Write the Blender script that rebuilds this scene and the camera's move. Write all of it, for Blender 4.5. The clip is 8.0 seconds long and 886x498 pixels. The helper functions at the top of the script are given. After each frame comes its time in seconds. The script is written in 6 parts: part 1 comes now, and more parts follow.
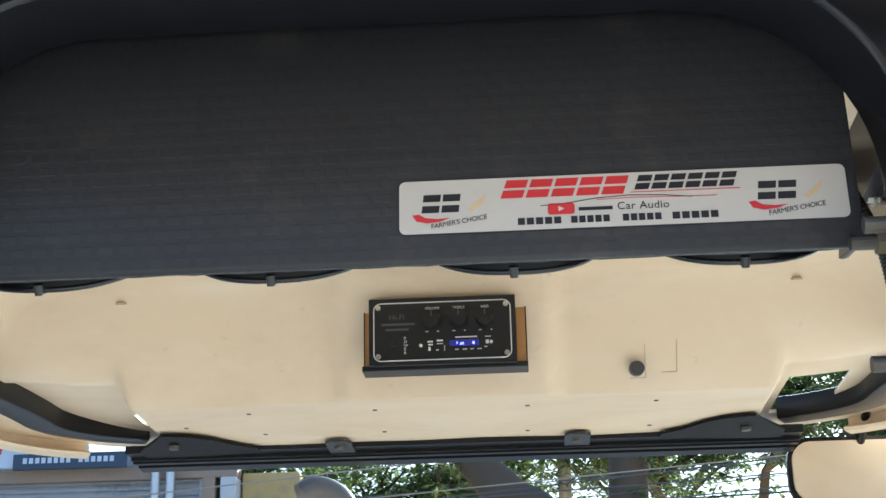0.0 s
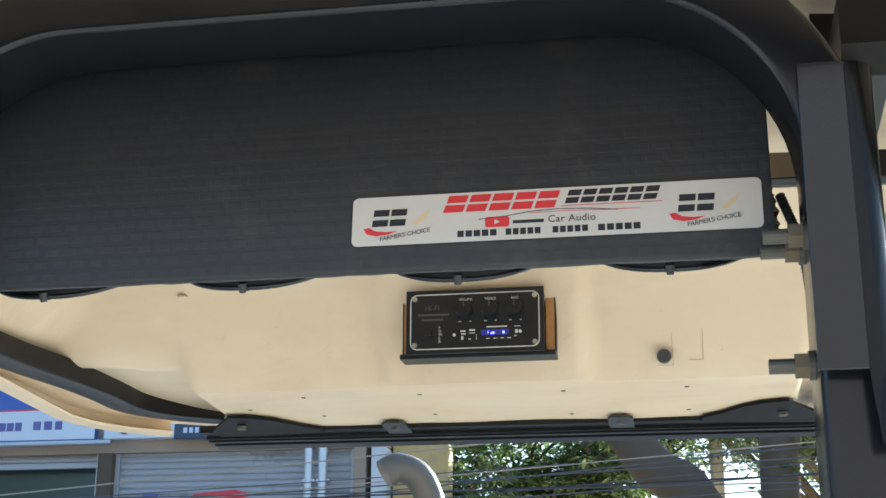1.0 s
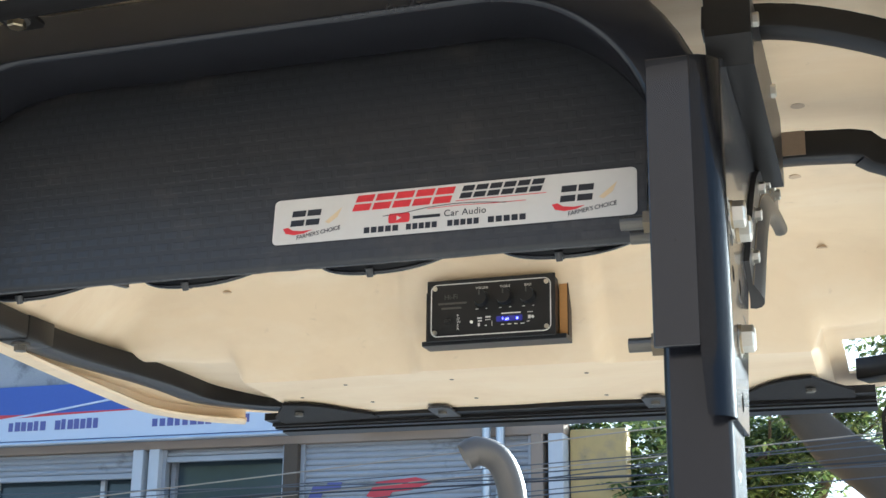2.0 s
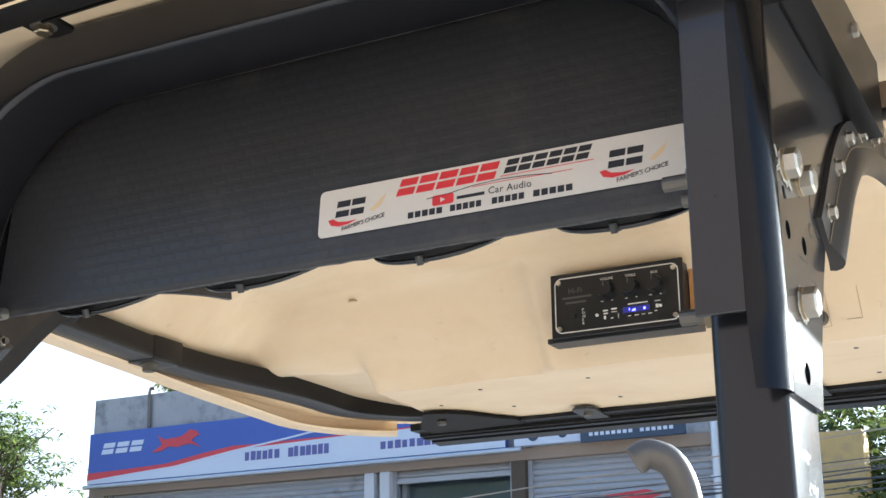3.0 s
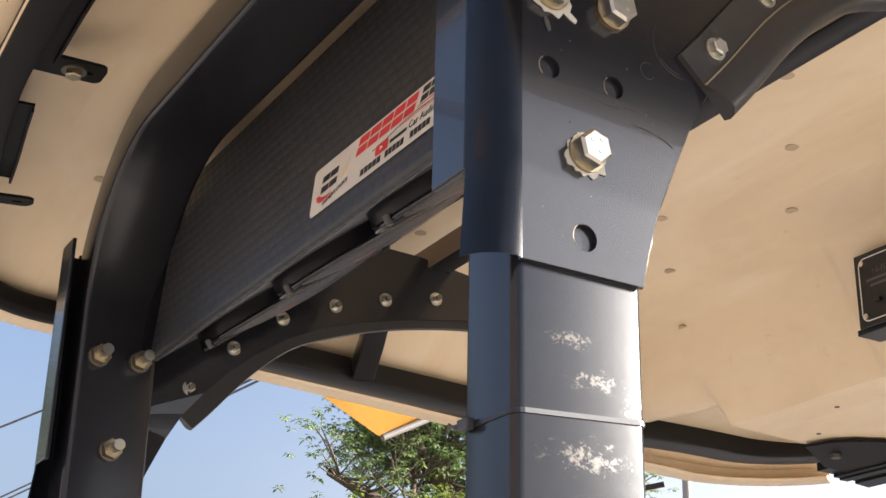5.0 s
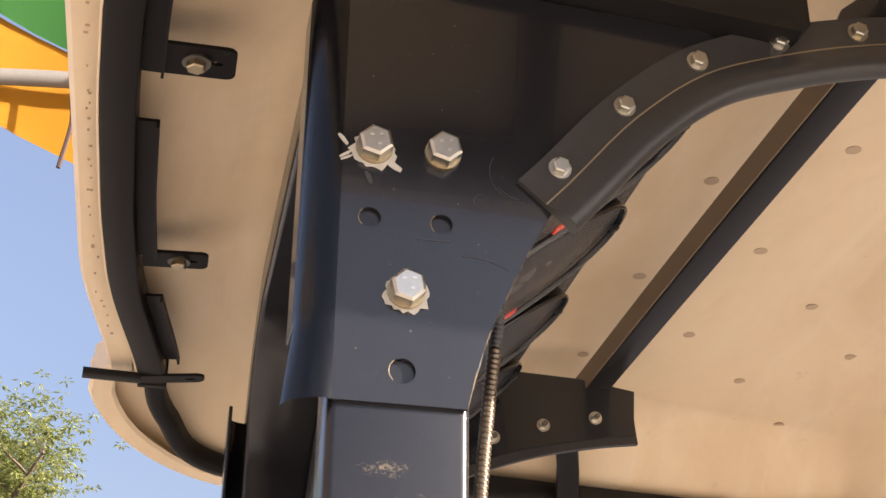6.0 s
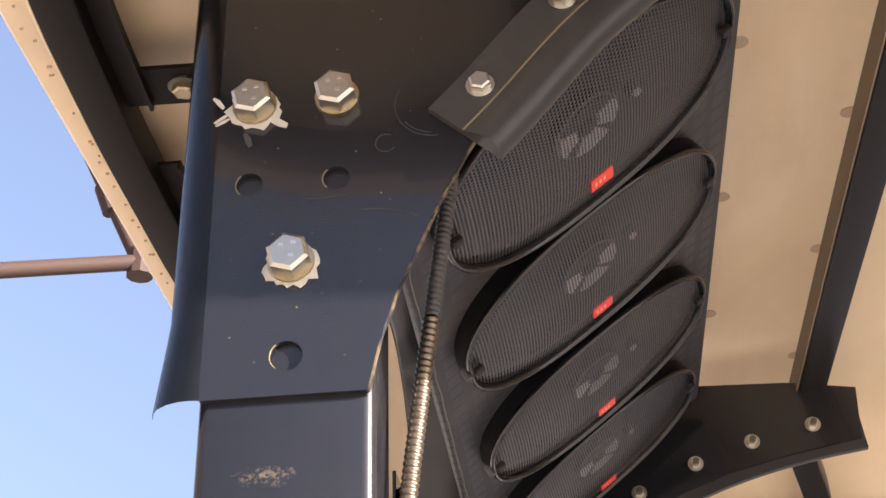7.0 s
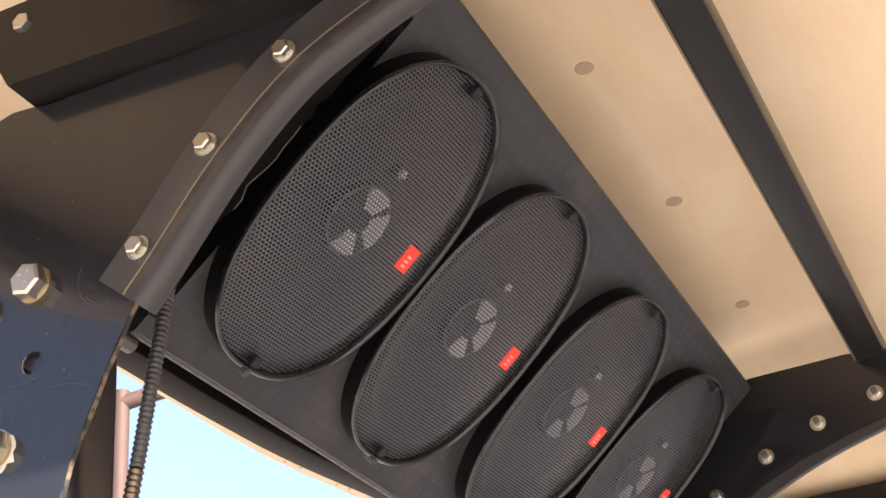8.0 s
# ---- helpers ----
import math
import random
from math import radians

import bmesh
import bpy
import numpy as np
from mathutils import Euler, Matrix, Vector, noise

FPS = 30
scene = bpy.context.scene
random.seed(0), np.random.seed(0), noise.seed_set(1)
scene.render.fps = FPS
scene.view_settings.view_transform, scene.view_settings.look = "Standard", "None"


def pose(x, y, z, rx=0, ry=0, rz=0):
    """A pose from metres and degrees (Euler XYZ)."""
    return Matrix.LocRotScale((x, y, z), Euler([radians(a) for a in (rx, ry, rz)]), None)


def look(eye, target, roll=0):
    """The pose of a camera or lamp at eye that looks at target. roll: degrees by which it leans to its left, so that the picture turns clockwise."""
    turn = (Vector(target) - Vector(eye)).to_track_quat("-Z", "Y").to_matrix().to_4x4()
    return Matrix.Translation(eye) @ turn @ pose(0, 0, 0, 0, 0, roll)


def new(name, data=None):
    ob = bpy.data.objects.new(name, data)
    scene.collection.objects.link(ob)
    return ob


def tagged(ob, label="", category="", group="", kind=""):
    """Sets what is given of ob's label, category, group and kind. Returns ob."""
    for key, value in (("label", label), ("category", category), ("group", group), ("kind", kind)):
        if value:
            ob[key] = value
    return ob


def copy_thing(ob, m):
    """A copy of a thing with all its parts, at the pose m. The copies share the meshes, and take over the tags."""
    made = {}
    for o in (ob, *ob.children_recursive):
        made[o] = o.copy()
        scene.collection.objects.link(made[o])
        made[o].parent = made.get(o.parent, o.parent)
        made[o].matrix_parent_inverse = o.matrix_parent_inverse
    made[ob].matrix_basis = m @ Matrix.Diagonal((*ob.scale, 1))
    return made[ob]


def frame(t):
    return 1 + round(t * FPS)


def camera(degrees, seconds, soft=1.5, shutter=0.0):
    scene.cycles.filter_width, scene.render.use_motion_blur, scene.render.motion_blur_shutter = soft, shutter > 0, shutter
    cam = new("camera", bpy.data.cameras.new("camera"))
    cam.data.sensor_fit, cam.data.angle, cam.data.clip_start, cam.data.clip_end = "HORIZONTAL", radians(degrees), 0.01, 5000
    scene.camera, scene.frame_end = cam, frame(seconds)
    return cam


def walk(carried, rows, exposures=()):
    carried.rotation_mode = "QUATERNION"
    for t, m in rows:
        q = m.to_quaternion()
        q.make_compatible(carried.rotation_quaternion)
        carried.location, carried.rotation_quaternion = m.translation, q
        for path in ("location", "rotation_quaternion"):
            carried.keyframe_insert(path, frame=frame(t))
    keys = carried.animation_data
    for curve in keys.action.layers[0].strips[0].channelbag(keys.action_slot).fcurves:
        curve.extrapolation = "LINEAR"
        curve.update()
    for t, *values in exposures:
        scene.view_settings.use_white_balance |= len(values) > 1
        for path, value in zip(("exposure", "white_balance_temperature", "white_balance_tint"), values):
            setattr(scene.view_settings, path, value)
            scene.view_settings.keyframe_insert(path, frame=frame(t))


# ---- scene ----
cam = camera(35.0, 8.0)
PATH = [
    (0, (0.171, -0.947, 1.83), (0.064, 0.95, 2.456), -1.3),
    (0.5, (0.258, -1.021, 1.825), (0.052, 0.873, 2.433), -0.5),
    (1, (0.354, -1.035, 1.827), (0.017, 0.847, 2.415), 0.3),
    (2.3, (0.66, -1.069, 1.797), (-0.031, 0.72, 2.365), 0.3),
    (2.5, (0.673, -1.049, 1.793), (-0.08, 0.714, 2.363), 0.0),
    (3, (0.721, -0.923, 1.804), (-0.174, 0.765, 2.394), -0.4),
    (3.5, (0.755, -0.836, 1.77), (-0.282, 0.759, 2.388), -0.0),
    (4, (0.88, -0.681, 1.706), (-0.338, 0.762, 2.365), 0.8),
    (4.2, (0.937, -0.615, 1.713), (-0.376, 0.732, 2.389), 1.1),
    (5.3, (1.109, -0.309, 1.714), (-0.558, 0.458, 2.509), 1.2),
    (5.5, (1.16, -0.252, 1.716), (-0.543, 0.397, 2.539), 1.2),
    (6, (1.235, -0.104, 1.703), (-0.513, 0.25, 2.608), 0.6),
    (6.5, (1.177, 0.029, 1.698), (-0.57, 0.138, 2.665), -0.2),
    (7, (1.073, 0.151, 1.71), (-0.636, -0.012, 2.736), -1.6),
    (7.5, (1.047, 0.338, 1.714), (-0.59, -0.108, 2.772), -4.1),
    (8, (1.037, 0.525, 1.724), (-0.531, -0.14, 2.772), -6.4),
]
EXPOSURES = [(0.0, 2.22, 4850, -1), (1.0, 2.27, 4900, -3), (2.5, 2.4, 5050, 2), (3.0, 2.35, 5200, 4), (3.5, 2.2, 5350, 6), (4.2, 1.88, 6200, 14), (5.5, 2.04, 5800, 12), (6.0, 2.08, 6450, 18), (6.5, 2.14, 6350, 17), (7.0, 2.26, 6250, 19), (7.5, 2.58, 6350, 22), (8.0, 2.72, 6150, 17)]
walk(cam, [(t, look(eye, target, roll)) for t, eye, target, roll in PATH], EXPOSURES)

# ---- world, sun, exposure ----
SUN_EL, SUN_AZ = radians(17.5), radians(25.5)  # azimuth from +y towards +x
world = bpy.data.worlds.new("world")
scene.world = world
world.use_nodes = True
wn = world.node_tree.nodes
sky = wn.new("ShaderNodeTexSky")
sky.sky_type, sky.sun_disc = "NISHITA", False
sky.sun_elevation, sky.sun_rotation = SUN_EL, SUN_AZ
sky.air_density, sky.dust_density, sky.ozone_density = 1.0, 8.5, 2.9
# white haze that thickens towards the horizon
wl = world.node_tree.links.new
where, split = wn.new("ShaderNodeTexCoord"), wn.new("ShaderNodeSeparateXYZ")
wl(where.outputs["Generated"], split.inputs[0])
thick = wn.new("ShaderNodeMapRange")
thick.interpolation_type = "SMOOTHSTEP"
thick.inputs["From Min"].default_value, thick.inputs["From Max"].default_value = 0.15, 0.36
thick.inputs["To Min"].default_value, thick.inputs["To Max"].default_value = 0.9, 0.0
wl(split.outputs["Z"], thick.inputs["Value"])
# the haze glows towards the sun and clears away from it
toward, glow, both = wn.new("ShaderNodeVectorMath"), wn.new("ShaderNodeMapRange"), wn.new("ShaderNodeMath")
toward.operation, glow.interpolation_type, both.operation = "DOT_PRODUCT", "SMOOTHSTEP", "MULTIPLY"
toward.inputs[1].default_value = (math.sin(SUN_AZ), math.cos(SUN_AZ), 0)
glow.inputs["From Min"].default_value, glow.inputs["From Max"].default_value = -0.15, 0.50
glow.inputs["To Min"].default_value = 0.12
wl(where.outputs["Generated"], toward.inputs[0])
wl(toward.outputs["Value"], glow.inputs["Value"])
wl(thick.outputs[0], both.inputs[0])
wl(glow.outputs[0], both.inputs[1])
hazy = wn.new("ShaderNodeMix")
hazy.data_type = "RGBA"
hazy.inputs["B"].default_value = (3.3, 3.25, 3.15, 1)
wl(both.outputs[0], hazy.inputs["Factor"])
veil = wn.new("ShaderNodeHueSaturation")  # fine dust pales the blue
veil.inputs["Saturation"].default_value, veil.inputs["Value"].default_value = 0.80, 0.86
wl(sky.outputs[0], veil.inputs["Color"])
wl(veil.outputs[0], hazy.inputs["A"])
wl(hazy.outputs["Result"], wn["Background"].inputs[0])
wn["Background"].inputs[1].default_value = 0.112
lamp = bpy.data.lights.new("sun", "SUN")
lamp.energy, lamp.angle, lamp.color = 4.9, radians(0.6), (1.0, 0.90, 0.76)
sun = new("sun", lamp)
to_sun = Vector((math.sin(SUN_AZ) * math.cos(SUN_EL), math.cos(SUN_AZ) * math.cos(SUN_EL), math.sin(SUN_EL)))
sun.matrix_world = look(to_sun * 30, (0, 0, 0))

# ---- materials ----


def material(name, color, rough=0.5, metal=0.0, vary=0.15, grain=40.0, bump=0.1, spot=None, spot_scale=6.0, spot_cut=0.62, coat=0.0, spec=0.5, cut_soft=0.06):
    """A principled surface with a coarse and a fine noise in colour, roughness and relief; spot: a second colour in worn patches."""
    m = bpy.data.materials.new(name)
    m.use_nodes = True
    nt = m.node_tree
    n, link = nt.nodes, nt.links.new
    p = n["Principled BSDF"]
    co = n.new("ShaderNodeTexCoord")
    big, fine = n.new("ShaderNodeTexNoise"), n.new("ShaderNodeTexNoise")
    big.inputs["Scale"].default_value, big.inputs["Detail"].default_value = grain / 8, 4
    fine.inputs["Scale"].default_value, fine.inputs["Detail"].default_value = grain * 4, 3
    for t in (big, fine):
        link(co.outputs["Object"], t.inputs["Vector"])
    add = n.new("ShaderNodeMath")
    add.operation = "MULTIPLY_ADD"
    add.inputs[1].default_value, add.inputs[2].default_value = 0.4, 0.0
    link(fine.outputs["Fac"], add.inputs[0])
    total = n.new("ShaderNodeMath")
    total.operation = "MULTIPLY_ADD"
    total.inputs[1].default_value = 0.6
    link(big.outputs["Fac"], total.inputs[0])
    link(add.outputs[0], total.inputs[2])
    ramp = n.new("ShaderNodeMix")
    ramp.data_type = "RGBA"
    lo, hi = [max(0.0, c * (1 - vary)) for c in color], [min(1.0, c * (1 + vary)) for c in color]
    ramp.inputs["A"].default_value, ramp.inputs["B"].default_value = (*lo, 1), (*hi, 1)
    link(total.outputs[0], ramp.inputs["Factor"])
    out = ramp.outputs["Result"]
    if spot:
        sp = n.new("ShaderNodeTexNoise")
        sp.inputs["Scale"].default_value, sp.inputs["Detail"].default_value, sp.inputs["Roughness"].default_value = spot_scale, 6, 0.65
        link(co.outputs["Object"], sp.inputs["Vector"])
        edge = n.new("ShaderNodeMapRange")
        edge.inputs["From Min"].default_value, edge.inputs["From Max"].default_value = spot_cut, spot_cut + cut_soft
        link(sp.outputs["Fac"], edge.inputs["Value"])
        mix = n.new("ShaderNodeMix")
        mix.data_type = "RGBA"
        mix.inputs["B"].default_value = (*spot, 1)
        link(edge.outputs[0], mix.inputs["Factor"])
        link(out, mix.inputs["A"])
        out = mix.outputs["Result"]
    link(out, p.inputs["Base Color"])
    rr = n.new("ShaderNodeMapRange")
    rr.inputs["To Min"].default_value, rr.inputs["To Max"].default_value = max(0.02, rough * 0.8), min(1.0, rough * 1.2)
    link(total.outputs[0], rr.inputs["Value"])
    link(rr.outputs[0], p.inputs["Roughness"])
    p.inputs["Metallic"].default_value = metal
    p.inputs["Coat Weight"].default_value = coat
    p.inputs["Specular IOR Level"].default_value = spec
    if bump:
        b = n.new("ShaderNodeBump")
        b.inputs["Strength"].default_value, b.inputs["Distance"].default_value = bump, 0.002
        link(total.outputs[0], b.inputs["Height"])
        link(b.outputs[0], p.inputs["Normal"])
    return m


M_BLACK = material("black_gloss_paint", (0.012, 0.0125, 0.0155), 0.19, 0, 0.3, 30, 0.03, (0.05, 0.047, 0.042), 22, 0.72, coat=0.3, spec=0.55)
M_POST = material("black_post_paint", (0.013, 0.0135, 0.017), 0.21, 0, 0.3, 30, 0.03, (0.05, 0.048, 0.045), 26, 0.72, spec=0.55)
M_RAIL = material("dusty_black_rail_paint", (0.011, 0.0098, 0.0092), 0.5, 0, 0.3, 40, 0.05, (0.05, 0.042, 0.034), 30, 0.70, spec=0.12)
M_SATIN = material("black_satin_paint", (0.013, 0.0125, 0.0125), 0.30, 0, 0.3, 40, 0.04, (0.07, 0.066, 0.06), 30, 0.74, spec=0.22)
M_CREAM = material("cream_fibreglass", (0.78, 0.63, 0.425), 0.38, 0, 0.05, 14, 0.05, (0.66, 0.54, 0.39), 3.5, 0.60, spec=0.4, cut_soft=0.2)
# paints the recess shade of the dimples; also the nicks and pencil lines
M_DIMPLE = material("dark_cream_shade_and_marks", (0.48, 0.36, 0.24), 0.5, 0, 0.1, 60, 0.05)
M_ZINC = material("zinc_plated_steel", (0.56, 0.54, 0.48), 0.33, 1.0, 0.2, 150, 0.15, (0.66, 0.54, 0.30), 45, 0.60, cut_soft=0.12)
M_GOLD = material("yellow_zinc_steel", (0.46, 0.38, 0.25), 0.34, 1.0, 0.3, 150, 0.1)
M_SCREW = material("bright_screw_steel", (0.75, 0.73, 0.68), 0.3, 1.0, 0.1, 200, 0.1)
M_PRIMER = material("chipped_paint_flake", (0.50, 0.48, 0.42), 0.6, 0.0, 0.15, 200, 0.3)
M_RUBBER = material("black_rubber", (0.048, 0.047, 0.048), 0.42, 0, 0.2, 120, 0.1)
M_CONE = material("speaker_cone", (0.008, 0.008, 0.009), 0.6, 0, 0.2, 80, 0.1)
M_RIM = material("glossy_moulded_rim", (0.012, 0.012, 0.014), 0.17, 0, 0.2, 90, 0.06, spec=0.6)
M_FLANGE = material("glossy_black_flange", (0.003, 0.003, 0.004), 0.3, 0, 0.2, 90, 0.04, spec=0.2)
M_WORN = material("bare_worn_steel", (0.22, 0.175, 0.11), 0.5, 0.3, 0.35, 160, 0.3)
M_SCRAPE = material("scraped_primer", (0.15, 0.125, 0.085), 0.6, 0, 0.4, 120, 0.2)
M_EDGE = material("worn_plate_edge", (0.17, 0.13, 0.08), 0.5, 0.3, 0.5, 90, 0.3, (0.03, 0.03, 0.03), 90, 0.48)
M_STRIP = material("brushed_black_paint", (0.044, 0.043, 0.043), 0.33, 0, 0.35, 30, 0.08, (0.075, 0.07, 0.06), 24, 0.62, spec=0.3, cut_soft=0.15)
M_BROWN_FACE = material("brown_beam_face", (0.19, 0.14, 0.095), 0.6, 0, 0.3, 60, 0.1)
M_DULL = material("dull_dark_steel", (0.16, 0.15, 0.13), 0.5, 0.8, 0.3, 150, 0.2)
M_SEAM = material("ragged_grey_seam", (0.11, 0.105, 0.10), 0.7, 0, 0.3, 200, 0.2)
M_SCRATCH = material("fine_scratch", (0.045, 0.044, 0.043), 0.4, 0, 0.3, 200, 0.1)
M_SILVER = material("tweeter_silver", (0.58, 0.57, 0.56), 0.35, 0.7, 0.1, 200, 0.1)
M_BADGE = material("red_badge", (0.80, 0.045, 0.02), 0.35, 0, 0.05, 100, 0.02)
M_BADGE_INK = material("badge_ink", (0.85, 0.35, 0.28), 0.4, 0, 0.05, 100, 0.0)
M_STICKER = material("sticker_white", (0.66, 0.62, 0.56), 0.35, 0, 0.06, 60, 0.03, (0.66, 0.60, 0.52), 26, 0.60, cut_soft=0.2)
M_INK_RED = material("ink_red", (0.62, 0.035, 0.04), 0.4, 0, 0.08, 100, 0.0)
M_INK_BLACK = material("ink_black", (0.02, 0.02, 0.024), 0.4, 0, 0.1, 100, 0.0)
M_INK_GOLD = material("ink_gold", (0.72, 0.56, 0.33), 0.4, 0, 0.1, 100, 0.0)
M_STAIN = material("dark_wood_stain", (0.035, 0.020, 0.013), 0.55, 0, 0.3, 60, 0.15)
M_WOOD = material("raw_ply", (0.50, 0.27, 0.09), 0.6, 0, 0.25, 60, 0.2)
M_AMP = material("amp_black", (0.013, 0.014, 0.016), 0.4, 0, 0.2, 120, 0.05)
M_AMP_TRIM = material("amp_print", (0.75, 0.75, 0.73), 0.4, 0, 0.05, 100, 0.0)
M_AMP_DIM = material("amp_faded_print", (0.09, 0.09, 0.085), 0.5, 0, 0.1, 100, 0.0)
M_COND = material("steel_conduit", (0.17, 0.135, 0.10), 0.38, 0.9, 0.25, 60, 0.2)
M_CHROME = material("exhaust_steel", (0.24, 0.22, 0.20), 0.45, 0.4, 0.12, 30, 0.1)
M_RUST = material("rusty_pipe", (0.040, 0.020, 0.014), 0.75, 0.0, 0.3, 20, 0.3)
M_YELLOW = material("yellow_cloth", (0.47, 0.215, 0.004), 0.8, 0, 0.08, 20, 0.1)
M_GREEN = material("green_cloth", (0.022, 0.125, 0.016), 0.8, 0, 0.08, 20, 0.1)
M_CONCRETE = material("weathered_concrete", (0.40, 0.40, 0.40), 0.85, 0, 0.35, 16, 0.5, (0.17, 0.17, 0.17), 3.0, 0.50, cut_soft=0.22)
M_PLASTER = material("grey_plaster", (0.42, 0.41, 0.40), 0.85, 0, 0.15, 4, 0.3, (0.28, 0.27, 0.26), 1.2, 0.58, cut_soft=0.2)
M_WHITEWALL = material("white_plaster", (0.62, 0.62, 0.62), 0.8, 0, 0.1, 4, 0.2, (0.42, 0.42, 0.42), 1.5, 0.6, cut_soft=0.2)
M_DARKWALL = material("dark_plain_wall", (0.10, 0.08, 0.07), 0.9, 0, 0.25, 4, 0.3)
M_YELLOWWALL = material("yellow_plaster", (0.55, 0.40, 0.16), 0.85, 0, 0.2, 3, 0.3, (0.25, 0.22, 0.18), 1.2, 0.55, cut_soft=0.2)
M_SIGN_BLUE = material("sign_blue", (0.07, 0.12, 0.43), 0.4, 0, 0.14, 6, 0.02)
M_SIGN_WHITE = material("sign_white", (0.66, 0.70, 0.78), 0.4, 0, 0.04, 3, 0.02)
M_SIGN_RED = material("sign_red", (0.60, 0.05, 0.06), 0.4, 0, 0.06, 3, 0.02)
M_SIGN_VIOLET = material("sign_violet", (0.12, 0.12, 0.33), 0.4, 0, 0.06, 3, 0.02)
M_SIGN_DARK = material("sign_dark", (0.04, 0.06, 0.10), 0.4, 0, 0.08, 3, 0.02)
M_SHUTTER = material("shutter_paint", (0.42, 0.42, 0.43), 0.5, 0.2, 0.2, 12, 0.1, (0.22, 0.21, 0.20), 3.0, 0.6, cut_soft=0.15)
M_GLASS = material("dark_shop_glass", (0.05, 0.07, 0.08), 0.12, 0, 0.2, 3, 0.0, spec=0.8)
M_STEELPIPE = material("galvanised_pipe", (0.62, 0.63, 0.65), 0.35, 0.8, 0.1, 20, 0.1)
M_POLE = material("concrete_pole", (0.36, 0.32, 0.28), 0.85, 0, 0.15, 8, 0.3)
M_WIRE = material("cable_black", (0.04, 0.04, 0.045), 0.6, 0, 0.1, 20, 0.0)
M_WIRE_GREY = material("cable_grey", (0.10, 0.10, 0.105), 0.6, 0, 0.1, 20, 0.0)
M_COIL = material("cable_tan", (0.44, 0.31, 0.19), 0.55, 0, 0.15, 20, 0.0)
M_POLE_TAN = material("weathered_concrete_pole", (0.33, 0.26, 0.19), 0.85, 0, 0.3, 14, 0.3, (0.16, 0.13, 0.11), 9, 0.62)
M_ARM = material("rusty_arm", (0.20, 0.105, 0.062), 0.8, 0, 0.3, 30, 0.3)
M_PLASTER = material("cream_plaster", (0.34, 0.26, 0.19), 0.9, 0, 0.12, 6, 0.2)
M_WIRE_PALE = material("cable_pale", (0.40, 0.33, 0.25), 0.6, 0, 0.1, 20, 0.0)
M_BANNERPIPE = material("grey_pipe_paint", (0.17, 0.155, 0.135), 0.6, 0, 0.2, 10, 0.1)
M_BARK = material("bark", (0.10, 0.075, 0.05), 0.9, 0, 0.35, 12, 0.6)
M_GROUND = material("dusty_ground", (0.48, 0.42, 0.35), 0.95, 0, 0.2, 2, 0.4, (0.26, 0.23, 0.19), 0.5, 0.5, cut_soft=0.3)


def add_scrape(m, spots, color):
    """Scraped paint: broken streaks of primer round the given places of the object."""
    n, link = m.node_tree.nodes, m.node_tree.links.new
    co = n.new("ShaderNodeTexCoord")
    total = None
    for centre, size in spots:
        off = n.new("ShaderNodeVectorMath")
        off.operation = "SUBTRACT"
        off.inputs[1].default_value = centre
        link(co.outputs["Object"], off.inputs[0])
        scale = n.new("ShaderNodeVectorMath")
        scale.operation = "DIVIDE"
        scale.inputs[1].default_value = size
        link(off.outputs[0], scale.inputs[0])
        far = n.new("ShaderNodeVectorMath")
        far.operation = "LENGTH"
        link(scale.outputs[0], far.inputs[0])
        near = n.new("ShaderNodeMapRange")
        near.inputs["From Min"].default_value, near.inputs["From Max"].default_value = 1.0, 0.2
        link(far.outputs["Value"], near.inputs["Value"])
        if total:
            both = n.new("ShaderNodeMath")
            both.operation = "MAXIMUM"
            link(total, both.inputs[0])
            link(near.outputs[0], both.inputs[1])
            total = both.outputs[0]
        else:
            total = near.outputs[0]
    streak = n.new("ShaderNodeMapping")
    streak.inputs["Rotation"].default_value = (radians(12), 0, 0)
    streak.inputs["Scale"].default_value = (1, 0.8, 1.1)
    link(co.outputs["Object"], streak.inputs["Vector"])
    noise = n.new("ShaderNodeTexNoise")
    noise.inputs["Scale"].default_value, noise.inputs["Detail"].default_value, noise.inputs["Roughness"].default_value = 210, 10, 0.78
    link(streak.outputs[0], noise.inputs["Vector"])
    add = n.new("ShaderNodeMath")
    add.operation = "MULTIPLY_ADD"
    add.inputs[1].default_value = 0.17
    link(total, add.inputs[0])
    link(noise.outputs["Fac"], add.inputs[2])
    cut = n.new("ShaderNodeMapRange")
    cut.inputs["From Min"].default_value, cut.inputs["From Max"].default_value = 0.63, 0.74
    link(add.outputs[0], cut.inputs["Value"])
    gate = n.new("ShaderNodeMath")
    gate.operation = "MULTIPLY"
    link(cut.outputs[0], gate.inputs[0])
    link(total, gate.inputs[1])
    for name, value in (("Base Color", (*color, 1)), ("Roughness", 0.6)):
        sock = n["Principled BSDF"].inputs[name]
        was = sock.links[0].from_socket
        mix = n.new("ShaderNodeMix")
        mix.data_type = "RGBA" if name == "Base Color" else "FLOAT"
        if name == "Roughness":
            a_in, b_in, out = mix.inputs[2], mix.inputs[3], mix.outputs[0]
            b_in.default_value = value
        else:
            a_in, b_in, out = mix.inputs[6], mix.inputs[7], mix.outputs[2]
            b_in.default_value = value
        link(gate.outputs[0], mix.inputs[0])
        link(was, a_in)
        link(out, sock)


add_scrape(M_POST, [((0.43, 0.010, 1.926), (0.02, 0.032, 0.010)), ((0.43, 0.036, 1.918), (0.02, 0.016, 0.014)), ((0.43, -0.006, 1.946), (0.02, 0.026, 0.007)), ((0.43, 0.004, 1.885), (0.02, 0.045, 0.016))], (0.115, 0.09, 0.058))


